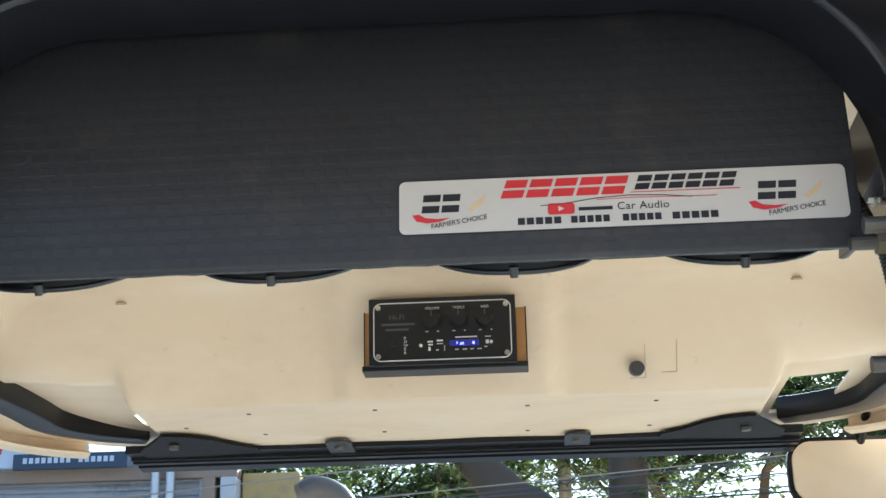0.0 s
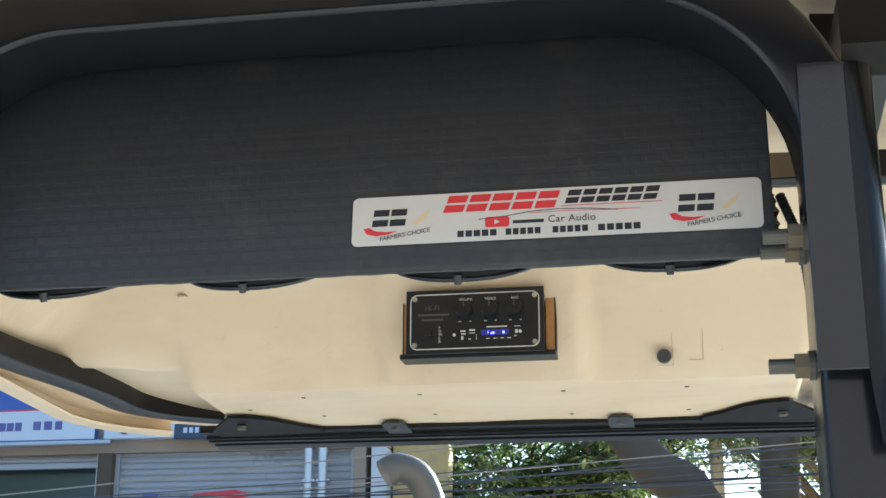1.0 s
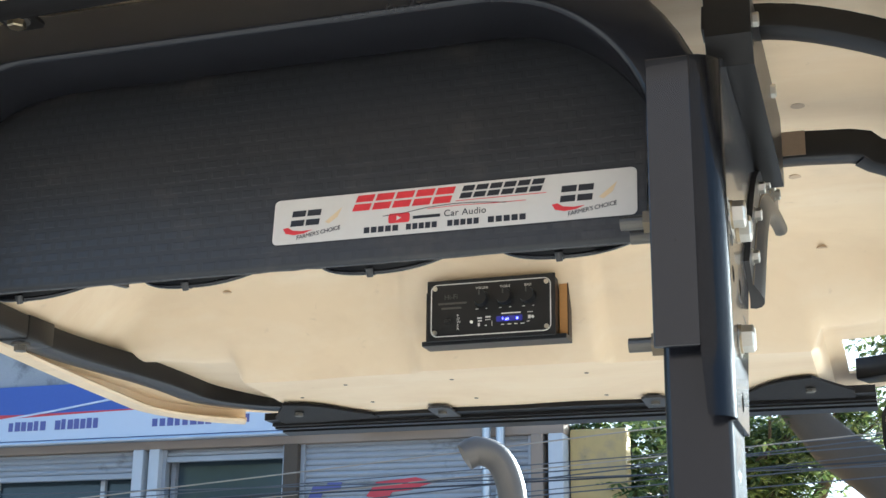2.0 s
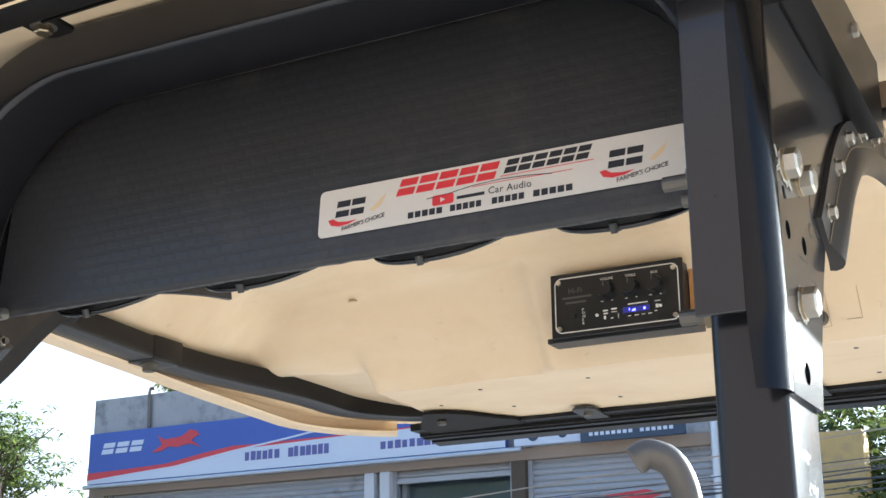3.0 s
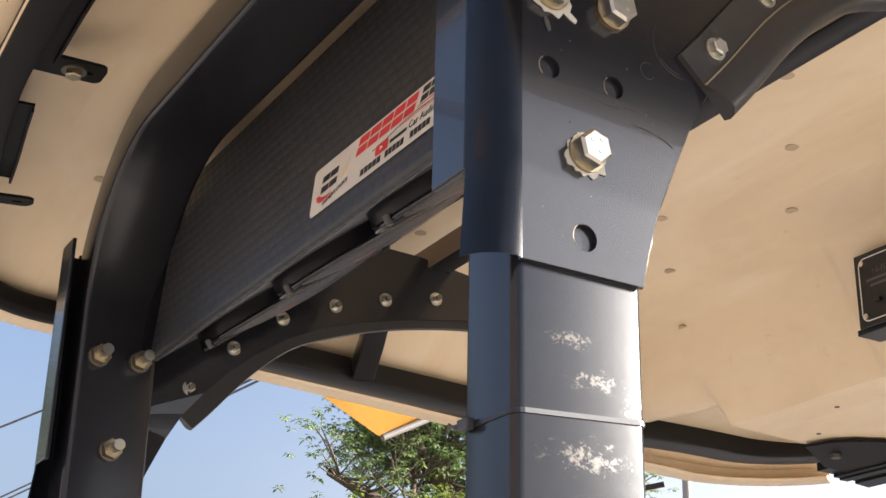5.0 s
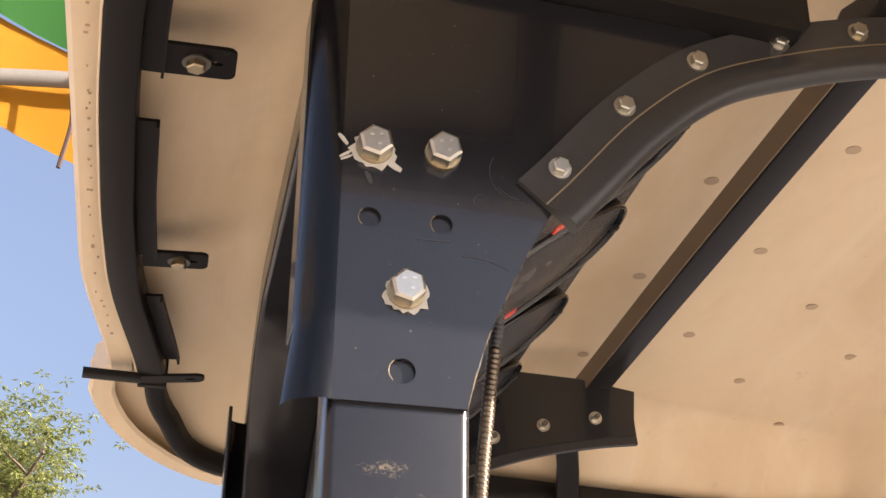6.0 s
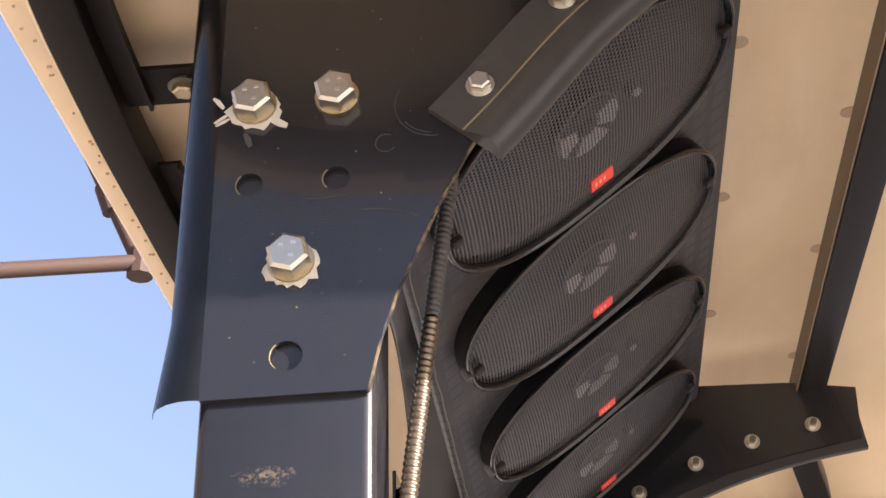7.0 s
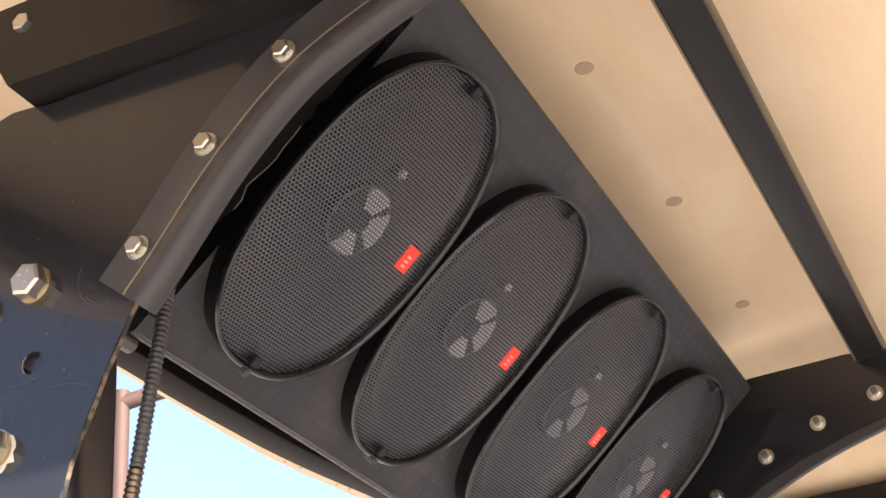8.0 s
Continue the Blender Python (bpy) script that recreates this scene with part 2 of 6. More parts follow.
def add_mottle(m, color, scale, stretch, low, high, most):
    """Cloudy stains of another tint, drawn out along one way, which dull the gloss as well."""
    n, link = m.node_tree.nodes, m.node_tree.links.new
    co, drawn, noise, cut = n.new("ShaderNodeTexCoord"), n.new("ShaderNodeMapping"), n.new("ShaderNodeTexNoise"), n.new("ShaderNodeMapRange")
    drawn.inputs["Scale"].default_value = stretch
    drawn.inputs["Rotation"].default_value = (0, 0, radians(8))
    link(co.outputs["Object"], drawn.inputs["Vector"])
    link(drawn.outputs[0], noise.inputs["Vector"])
    noise.inputs["Scale"].default_value, noise.inputs["Detail"].default_value = scale, 7
    noise.inputs["Roughness"].default_value, noise.inputs["Distortion"].default_value = 0.62, 0.6
    cut.inputs["From Min"].default_value, cut.inputs["From Max"].default_value, cut.inputs["To Max"].default_value = low, high, most
    link(noise.outputs["Fac"], cut.inputs["Value"])
    for name, a, b, c, value in (("Base Color", 6, 7, 2, (*color, 1)), ("Roughness", 2, 3, 0, 0.62)):
        sock = n["Principled BSDF"].inputs[name]
        was = sock.links[0].from_socket
        mix = n.new("ShaderNodeMix")
        mix.data_type = "RGBA" if name == "Base Color" else "FLOAT"
        mix.inputs[b].default_value = value
        link(cut.outputs[0], mix.inputs[0])
        link(was, mix.inputs[a])
        link(mix.outputs[c], sock)


add_mottle(M_CREAM, (0.60, 0.44, 0.27), 2.2, (1.0, 2.6, 1.5), 0.46, 0.68, 0.42)
add_mottle(M_CREAM, (0.84, 0.74, 0.58), 6.0, (0.7, 3.2, 1.0), 0.50, 0.72, 0.40)
add_mottle(M_CREAM, (0.36, 0.28, 0.20), 34.0, (1.0, 1.0, 1.0), 0.66, 0.76, 0.30)


def leaf_material(name, dark, light):
    m = bpy.data.materials.new(name)
    m.use_nodes = True
    n, link = m.node_tree.nodes, m.node_tree.links.new
    p = n["Principled BSDF"]
    geo = n.new("ShaderNodeNewGeometry")
    mix = n.new("ShaderNodeMix")
    mix.data_type = "RGBA"
    mix.inputs["A"].default_value, mix.inputs["B"].default_value = (*dark, 1), (*light, 1)
    link(geo.outputs["Random Per Island"], mix.inputs["Factor"])
    link(mix.outputs["Result"], p.inputs["Base Color"])
    p.inputs["Roughness"].default_value = 0.42
    thin = n.new("ShaderNodeBsdfTranslucent")
    link(mix.outputs["Result"], thin.inputs["Color"])
    both = n.new("ShaderNodeMixShader")
    both.inputs[0].default_value = 0.4
    link(p.outputs[0], both.inputs[1])
    link(thin.outputs[0], both.inputs[2])
    link(both.outputs[0], n["Material Output"].inputs["Surface"])
    return m


M_LEAF = leaf_material("mango_leaf", (0.04, 0.075, 0.022), (0.21, 0.25, 0.07))
M_LEAF_SUN = leaf_material("mango_leaf_bright", (0.07, 0.12, 0.035), (0.34, 0.43, 0.16))
M_LEAF_FRESH = leaf_material("fresh_leaf", (0.13, 0.20, 0.035), (0.40, 0.46, 0.09))
M_LEAF_YOUNG = leaf_material("young_leaf", (0.10, 0.135, 0.04), (0.36, 0.37, 0.13))


def grille_material():
    """Black perforated sheet: slightly oblong holes in staggered rows, 2.6 mm apart, open to what lies behind."""
    m = bpy.data.materials.new("perforated_grille")
    m.use_nodes = True
    n, link = m.node_tree.nodes, m.node_tree.links.new
    p = n["Principled BSDF"]
    p.inputs["Base Color"].default_value, p.inputs["Roughness"].default_value = (0.15, 0.15, 0.16, 1), 0.28
    p.inputs["Metallic"].default_value = 0.75
    co = n.new("ShaderNodeTexCoord")
    sep = n.new("ShaderNodeSeparateXYZ")
    link(co.outputs["Object"], sep.inputs[0])

    def op(kind, a, b=None, c=None):
        q = n.new("ShaderNodeMath")
        q.operation = kind
        for k, v in enumerate((a, b, c)):
            if v is None:
                continue
            if isinstance(v, (int, float)):
                q.inputs[k].default_value = v
            else:
                link(v, q.inputs[k])
        return q.outputs[0]

    pitch, row = 0.0030, 0.0026
    v = op("DIVIDE", sep.outputs["Y"], row)
    vi = op("FLOOR", v)
    odd = op("MULTIPLY", op("FLOORED_MODULO", vi, 2.0), 0.5)
    u = op("ADD", op("DIVIDE", sep.outputs["X"], pitch), odd)
    du = op("MULTIPLY", op("SUBTRACT", op("FRACT", u), 0.5), pitch)
    dv = op("MULTIPLY", op("SUBTRACT", op("FRACT", v), 0.5), row)
    du, dv = op("MULTIPLY", du, 0.90), op("MULTIPLY", dv, 1.12)
    far = op("SQRT", op("ADD", op("MULTIPLY", du, du), op("MULTIPLY", dv, dv)))
    hole = op("LESS_THAN", far, 0.00120)
    ridge = n.new("ShaderNodeBump")  # the bars between the rows stand up like ribs
    ridge.inputs["Strength"].default_value, ridge.inputs["Distance"].default_value = 0.4, 0.0006
    link(op("COSINE", op("MULTIPLY", v, 2 * math.pi)), ridge.inputs["Height"])
    link(ridge.outputs[0], p.inputs["Normal"])
    clear = n.new("ShaderNodeBsdfTransparent")
    both = n.new("ShaderNodeMixShader")
    link(hole, both.inputs[0])
    link(p.outputs[0], both.inputs[1])
    link(clear.outputs[0], both.inputs[2])
    link(both.outputs[0], n["Material Output"].inputs["Surface"])
    return m


M_GRILLE = grille_material()


def vinyl_material():
    """Black vinyl with an embossed block pattern, dusty in patches."""
    m = material("embossed_vinyl", (0.030, 0.031, 0.034), 0.5, 0, 0.4, 12, 0.0, (0.075, 0.067, 0.060), 9, 0.56, cut_soft=0.25)
    n, link = m.node_tree.nodes, m.node_tree.links.new
    co = n.new("ShaderNodeTexCoord")
    turn = n.new("ShaderNodeMapping")
    turn.inputs["Rotation"].default_value = (radians(90), 0, 0)
    link(co.outputs["Object"], turn.inputs["Vector"])
    bricks = n.new("ShaderNodeTexBrick")
    bricks.inputs["Scale"].default_value = 1.0
    bricks.inputs["Brick Width"].default_value, bricks.inputs["Row Height"].default_value = 0.017, 0.0115
    bricks.inputs["Mortar Size"].default_value, bricks.inputs["Mortar Smooth"].default_value = 0.0030, 0.4
    link(turn.outputs[0], bricks.inputs["Vector"])
    b = n.new("ShaderNodeBump")
    b.invert = True
    b.inputs["Strength"].default_value, b.inputs["Distance"].default_value = 0.16, 0.001
    gloss = n.new("ShaderNodeMapRange")  # the raised blocks are polished smoother than the ground between them
    gloss.inputs["To Min"].default_value, gloss.inputs["To Max"].default_value = 0.37, 0.48
    link(bricks.outputs["Fac"], gloss.inputs["Value"])
    link(gloss.outputs[0], n["Principled BSDF"].inputs["Roughness"])
    base = n["Principled BSDF"].inputs["Base Color"]
    was = base.links[0].from_socket
    tone = n.new("ShaderNodeMix")
    tone.data_type, tone.blend_type = "RGBA", "MULTIPLY"
    tone.inputs["B"].default_value = (0.95, 0.95, 0.95, 1)
    link(bricks.outputs["Fac"], tone.inputs["Factor"])
    link(was, tone.inputs["A"])
    link(tone.outputs["Result"], base)
    link(bricks.outputs["Fac"], b.inputs["Height"])
    link(b.outputs[0], n["Principled BSDF"].inputs["Normal"])
    return m


M_VINYL = vinyl_material()


def glow_material(name, color, power):
    m = bpy.data.materials.new(name)
    m.use_nodes = True
    p = m.node_tree.nodes["Principled BSDF"]
    p.inputs["Base Color"].default_value = (0.01, 0.01, 0.02, 1)
    p.inputs["Emission Color"].default_value, p.inputs["Emission Strength"].default_value = (*color, 1), power
    return m


M_LED = glow_material("blue_display_segment", (0.12, 0.10, 1.0), 2.2)
M_LED_DIM = glow_material("display_window", (0.05, 0.04, 0.30), 0.12)

# ---- building blocks ----
BASE = {}


def thing(name, at, label, category, group="", kind=""):
    ob = new(name)
    ob.location = at
    BASE[ob.name] = Vector(at)
    return tagged(ob, label, category, group, kind)


def place_of(ob):
    p = Vector((0, 0, 0))
    while ob:
        p += BASE.get(ob.name, Vector((0, 0, 0)))
        ob = ob.parent
    return p


def part(name, bm, mat, parent=None, label="", smooth=False, wound=False):
    """One mesh out of bm, whose points are in the world; it becomes a child of parent."""
    if not wound:
        bmesh.ops.recalc_face_normals(bm, faces=bm.faces)
    if parent:
        bmesh.ops.translate(bm, verts=bm.verts, vec=-place_of(parent))
    me = bpy.data.meshes.new(name)
    bm.to_mesh(me)
    bm.free()
    me.materials.append(mat)
    if smooth:
        for f in me.polygons:
            f.use_smooth = True
        me.set_sharp_from_angle(angle=radians(38))
    ob = new(name, me)
    ob.parent = parent
    if label:
        ob["label"] = label
    return ob


def box(lo, hi, bevel=0.0, bm=None, seg=2):
    bm = bm or bmesh.new()
    vs = bmesh.ops.create_cube(bm, size=1)["verts"]
    for v in vs:
        v.co = [(a + b) / 2 + c * (b - a) for a, b, c in zip(lo, hi, v.co)]
    if bevel:
        es = list({e for v in vs for e in v.link_edges})
        bmesh.ops.bevel(bm, geom=es, offset=bevel, segments=seg, profile=0.5, affect="EDGES")
    return bm


def frame_of(d, hint=(0, 0, 1)):
    d = Vector(d).normalized()
    h = Vector(hint)
    if abs(d.dot(h)) > 0.98:
        h = Vector((1, 0, 0))
    a = d.cross(h).normalized()
    return d, a, a.cross(d).normalized()


def rod(p, q, r, seg=12, r2=None, bm=None):
    """A closed round bar from p to q."""
    bm = bm or bmesh.new()
    p, q = Vector(p), Vector(q)
    d, a, b = frame_of(q - p)
    r2 = r if r2 is None else r2
    rings = []
    for c, rad in ((p, r), (q, r2)):
        rings.append([bm.verts.new(c + rad * (a * math.cos(k * 2 * math.pi / seg) + b * math.sin(k * 2 * math.pi / seg))) for k in range(seg)])
    for k in range(seg):
        j = (k + 1) % seg
        bm.faces.new((rings[0][k], rings[0][j], rings[1][j], rings[1][k]))
    bm.faces.new(rings[0][::-1])
    bm.faces.new(rings[1])
    return bm


def sweep(points, profile, hint=(0, 0, 1), bm=None, caps=True, closed=False):
    """Carries a closed profile of (side, up) along a polyline."""
    bm = bm or bmesh.new()
    pts = [Vector(p) for p in points]
    rings, n = [], len(pts)
    for i, p in enumerate(pts):
        before = pts[i - 1] if i or closed else p
        after = pts[(i + 1) % n] if i < n - 1 or closed else p
        d = after - before
        _, a, b = frame_of(d, hint)
        rings.append([bm.verts.new(p + a * u + b * v) for u, v in profile])
    m = len(profile)
    for i in range(n if closed else n - 1):
        r0, r1 = rings[i], rings[(i + 1) % n]
        for k in range(m):
            j = (k + 1) % m
            bm.faces.new((r0[k], r0[j], r1[j], r1[k]))
    if caps and not closed:
        bm.faces.new(rings[0][::-1])
        bm.faces.new(rings[-1])
    return bm


def circle(r, seg=12):
    return [(r * math.cos(2 * math.pi * k / seg), r * math.sin(2 * math.pi * k / seg)) for k in range(seg)]


def rect(w, h, r=0.0, seg=3):
    """A rectangle profile centred on 0, with rounded corners."""
    if not r:
        return [(-w / 2, -h / 2), (w / 2, -h / 2), (w / 2, h / 2), (-w / 2, h / 2)]
    out = []
    for cx, cy, a0 in ((w / 2 - r, h / 2 - r, 0), (-w / 2 + r, h / 2 - r, 90), (-w / 2 + r, -h / 2 + r, 180), (w / 2 - r, -h / 2 + r, 270)):
        for k in range(seg + 1):
            a = radians(a0 + 90 * k / seg)
            out.append((cx + r * math.cos(a), cy + r * math.sin(a)))
    return out


def slab(outline, to_world, thick, holes=(), bm=None):
    """A flat plate: outline and holes are 2D loops, to_world(u, v, w) lays them out, thick is along w."""
    bm = bm or bmesh.new()
    edges = []
    for loop in (outline, *holes):
        vs = [bm.verts.new((u, v, 0)) for u, v in loop]
        edges += [bm.edges.new((vs[k], vs[(k + 1) % len(vs)])) for k in range(len(vs))]
    made = bmesh.ops.triangle_fill(bm, use_beauty=True, use_dissolve=False, edges=edges)
    faces = [g for g in made["geom"] if isinstance(g, bmesh.types.BMFace)]
    grown = bmesh.ops.extrude_face_region(bm, geom=faces)
    top = [g for g in grown["geom"] if isinstance(g, bmesh.types.BMVert)]
    for v in top:
        v.co.z = thick
    for v in {v for f in faces for v in f.verts} | set(top):
        v.co = to_world(*v.co)
    return bm


def smooth_line(points, steps=6):
    """Catmull-Rom through the points."""
    pts = [Vector(p) for p in points]
    pts = [pts[0] * 2 - pts[1], *pts, pts[-1] * 2 - pts[-2]]
    out = []
    for i in range(1, len(pts) - 2):
        a, b, c, d = pts[i - 1 : i + 3]
        for k in range(steps):
            t = k / steps
            out.append(0.5 * (2 * b + (c - a) * t + (2 * a - 5 * b + 4 * c - d) * t * t + (3 * b - a - 3 * c + d) * t**3))
    return out + [pts[-2]]


def hexagon(c, d, width, height, bm=None, dome=True):
    """A hexagonal head of that width across its corners, from c along d."""
    bm = bm or bmesh.new()
    c = Vector(c)
    d, a, b = frame_of(d)
    r = width / 2
    rows = [(0, r), (height * 0.85, r), (height, r * 0.82)] if dome else [(0, r), (height, r)]
    rings = [[bm.verts.new(c + d * h + rad * (a * math.cos(k * math.pi / 3 + 0.3) + b * math.sin(k * math.pi / 3 + 0.3))) for k in range(6)] for h, rad in rows]
    for r0, r1 in zip(rings, rings[1:]):
        for k in range(6):
            j = (k + 1) % 6
            bm.faces.new((r0[k], r0[j], r1[j], r1[k]))
    bm.faces.new(rings[0][::-1])
    bm.faces.new(rings[-1])
    return bm


def letters(name, text, size, to_world, mat, parent, shear=0.0, spacing=1.0, depth=0.0004, label=""):
    """Readable writing with the built-in font, laid by to_world(u, v, w), left edge at u = 0, as a mesh."""
    cu = bpy.data.curves.new(name, "FONT")
    cu.body, cu.size, cu.shear, cu.space_character, cu.extrude = text, size, shear, spacing, depth
    cu.resolution_u = 3
    tmp = new(name, cu)
    bpy.context.view_layer.update()
    me = bpy.data.meshes.new_from_object(tmp.evaluated_get(bpy.context.evaluated_depsgraph_get()))
    bpy.data.objects.remove(tmp)
    bm = bmesh.new()
    bm.from_mesh(me)
    for v in bm.verts:
        v.co = to_world(v.co.x, v.co.y, v.co.z)
    return part(name, bm, mat, parent, label)


# ---- ground ----
bm = bmesh.new()
bmesh.ops.create_grid(bm, x_segments=8, y_segments=8, size=900)
tagged(part("ground", bm, M_GROUND), "dusty bare earth and concrete roadside ground", "ground", kind="structure")

CX = 0.07  # middle plane of the tractor


# ---- roll bar ----
roll_bar = thing("roll_bar", (CX, 0.02, 0), "black painted steel roll bar hoop with bolted side brackets", "roll bar")


def arc(cx, cy, r, a0, a1, n=8):
    return [(cx + r * math.cos(radians(a0 + (a1 - a0) * k / n)), cy + r * math.sin(radians(a0 + (a1 - a0) * k / n))) for k in range(n + 1)]


ARM_LOW = [(0.060, 1.983), (0.065, 2.005), (0.073, 2.031), (0.085, 2.059), (0.098, 2.088), (0.114, 2.117), (0.135, 2.143), (0.160, 2.170), (0.190, 2.196), (0.225, 2.219), (0.265, 2.238), (0.310, 2.252), (0.370, 2.264), (0.446, 2.274)]
ARM_TOP = [(0.449, 2.330), (0.40, 2.335), (0.36, 2.330), (0.330, 2.305), (0.312, 2.2670), (0.045, 2.2800), (0.030, 2.284), (0.015, 2.286), (0.0, 2.283), (-0.018, 2.272)]
ARM_TOP_LEFT = [(0.449, 2.330), (0.38, 2.345), (0.28, 2.355), (0.15, 2.357), (0.060, 2.345), (0.035, 2.325), (0.012, 2.298), (0.0, 2.278), (-0.018, 2.272)]
HOLES = [(0.0, 2.100, 0.0068), (0.044, 2.100, 0.0068), (0.022, 2.003, 0.0078)]
BOLTS = [(0.001, 2.148), (0.044, 2.149), (0.023, 2.053)]
ARM_BOLTS = [(0.118, 2.146), (0.163, 2.198), (0.216, 2.241), (0.277, 2.266), (0.337, 2.283), (0.400, 2.294)]


def side(s):
    """World x of an offset from the middle plane, on the right for s = 1."""
    return lambda off: CX + s * off


for s in (1, -1):
    X = side(s)
    B = (lambda off, y: X(off)) if s > 0 else (lambda off, y: X(off - 0.15 * max(0.0, y - 0.10)))  # the left arm leans inwards
    # side plate with bolt holes
    outline = [(-0.018, 1.983), *ARM_LOW, *(ARM_TOP if s > 0 else ARM_TOP_LEFT)]
    plate = part("side_plate", slab(outline, lambda u, v, w: (B(0.426 + w, u), u, v), 0.004, [arc(y, z, r, 0, 345, 23) for y, z, r in HOLES]), M_BLACK, roll_bar)
    if s == 1:
        # a deep bar lies over the plate's top edge
        bar = part("top_bar", slab([(0.030, 2.2865), (0.286, 2.2635), (0.292, 2.270), (0.292, 2.338), (0.018, 2.352), (0.018, 2.310)], lambda u, v, w: (X(0.414 + w), u, v), 0.0385), M_SATIN, roll_bar)
        for y in (0.040, 0.19):
            part("bar_bolt", hexagon((X(0.4525), y, 2.332 - 0.03 * y), (1, 0, 0), 0.013, 0.005), M_ZINC, bar)
    for y, z, r in HOLES:
        part("drilled_hole", rod((X(0.4262), y, z), (X(0.4266), y, z), r * 0.97, 20), M_POST, plate)
        lip_line = [(X(0.4299), y + s * r * 1.02 * math.cos(radians(a)), z + r * 1.02 * math.sin(radians(a))) for a in range(130, 231, 10)]
        part("hole_edge", sweep(lip_line, circle(0.00035, 5)), M_WORN, plate, "bare metal edge of the hole", True)
    # rounded rear fold that turns into the rear flange
    fold = []
    for a in (0, 3, 9, 20, 36, 54, 72, 90):
        fold.append((0.408 + 0.022 * math.cos(radians(a)), -0.018 - 0.022 * math.sin(radians(a))))
    bm = bmesh.new()
    rows = []
    for z in (1.983, 1.99, 2.005, 2.02, 2.032, 2.044, 2.27):
        curl = max(0.0, (2.03 - z) / 0.047)
        row = []
        for k, (off, y) in enumerate(fold):
            row.append(bm.verts.new((X(off + 0.004 * curl * (k / 7)), y - 0.005 * curl * (k / 7), z)))
        rows.append(row)
    for r0, r1 in zip(rows, rows[1:]):
        for k in range(7):
            bm.faces.new((r0[k], r0[k + 1], r1[k + 1], r1[k]))
    bmesh.ops.solidify(bm, geom=bm.faces, thickness=0.003)
    part("bracket_fold", bm, M_BLACK, roll_bar, smooth=True)
    part("bracket_flange", box((min(X(0.373), X(0.408)), -0.0405, 2.036), (max(X(0.373), X(0.408)), -0.0365, 2.270), 0.001), M_BLACK, roll_bar)
    # reinforcing strip along the lower edge of the arm, its lower half bent outwards
    offs = ARM_BOLTS
    path = smooth_line([(0, y, z) for y, z in [(0.1005, 2.1265), *offs, (0.448, 2.299)]], 5)
    bm = bmesh.new()
    rings = []
    for i, p in enumerate(path):
        d = (path[min(i + 1, len(path) - 1)] - path[max(i - 1, 0)]).normalized()
        nrm = Vector((0, -d.z, d.y))  # towards the upper edge
        ring = []
        for out, across in ((0.430, 0.0125), (0.4340, 0.0125), (0.4340, -0.0100), (0.4350, -0.0118), (0.4395, -0.0205), (0.4422, -0.0275), (0.4418, -0.0315), (0.4390, -0.0348), (0.4340, -0.0362), (0.4292, -0.0352), (0.4300, -0.0270), (0.430, -0.0120)):
            q = p + nrm * across
            ring.append(bm.verts.new((B(out, q.y), q.y, q.z)))
        rings.append(ring)
    for r0, r1 in zip(rings, rings[1:]):
        for k in range(len(r0)):
            j = (k + 1) % len(r0)
            bm.faces.new((r0[k], r0[j], r1[j], r1[k]))
    bm.faces.new(rings[0][::-1])
    bm.faces.new(rings[-1])
    strip = part("edge_strip", bm, M_STRIP, roll_bar, smooth=True)
    if s == 1:
        # paint worn off along the bend of the strip and along the plate's lower edge
        bent = []
        for i, p in enumerate(path):
            d = (path[min(i + 1, len(path) - 1)] - path[max(i - 1, 0)]).normalized()
            q = p + Vector((0, -d.z, d.y)) * -0.0109
            bent.append((X(0.4345), q.y, q.z))
        part("worn_crease", sweep(bent, rect(0.0011, 0.0011)), M_WORN, strip, "paint worn to bare metal")
        rnd = random.Random(5)
        low = smooth_line([(X(0.428), y + 0.0004, z - 0.0003) for y, z in ARM_LOW[:8]], 4)
        part("worn_edge", sweep([p + Vector((rnd.uniform(-0.0006, 0.0006), 0, 0)) for p in low], rect(0.0026, 0.0009)), M_EDGE, plate, "bare worn plate edge")
        # dust specks and small chips in the paint
        bm = bmesh.new()
        for k in range(46):
            y, z = rnd.uniform(-0.02, 0.09), rnd.uniform(1.99, 2.26)
            if y > 0.06 + max(0.0, z - 2.0) * 0.25 - 0.006 or min(math.hypot(y - p, z - q) for p, q, _ in HOLES) < 0.012:
                continue
            r = rnd.choice((0.0003, 0.0003, 0.0005))
            slab([(y + r * math.cos(a), z + r * rnd.uniform(0.5, 1.2) * math.sin(a)) for a in (0.3, 1.4, 2.5, 3.7, 5.0)], lambda u, v, w_: (X(0.4300 + w_), u, v), 0.00025, bm=bm)
        part("paint_specks", bm, M_SCRAPE, plate, "tiny pale paint specks")["kind"] = "stuff"
        # fine scratches left by spanners
        for cy, cz, r, a0, a1 in ((0.094, 2.141, 0.0205, 150, 275), (0.094, 2.141, 0.0185, 215, 265), (0.069, 2.1185, 0.0055, 60, 330), (0.040, 2.20, 0.112, 264, 275), (0.06, 2.03, 0.05, 60, 95)):
            ring = arc(cy, cz, r, a0, a1, 12) + arc(cy, cz, r - 0.0004, a1, a0, 12)
            part("scratch", slab(ring, lambda u, v, w_: (X(0.4301 + w_), u, v), 0.0002), M_SCRATCH, plate)
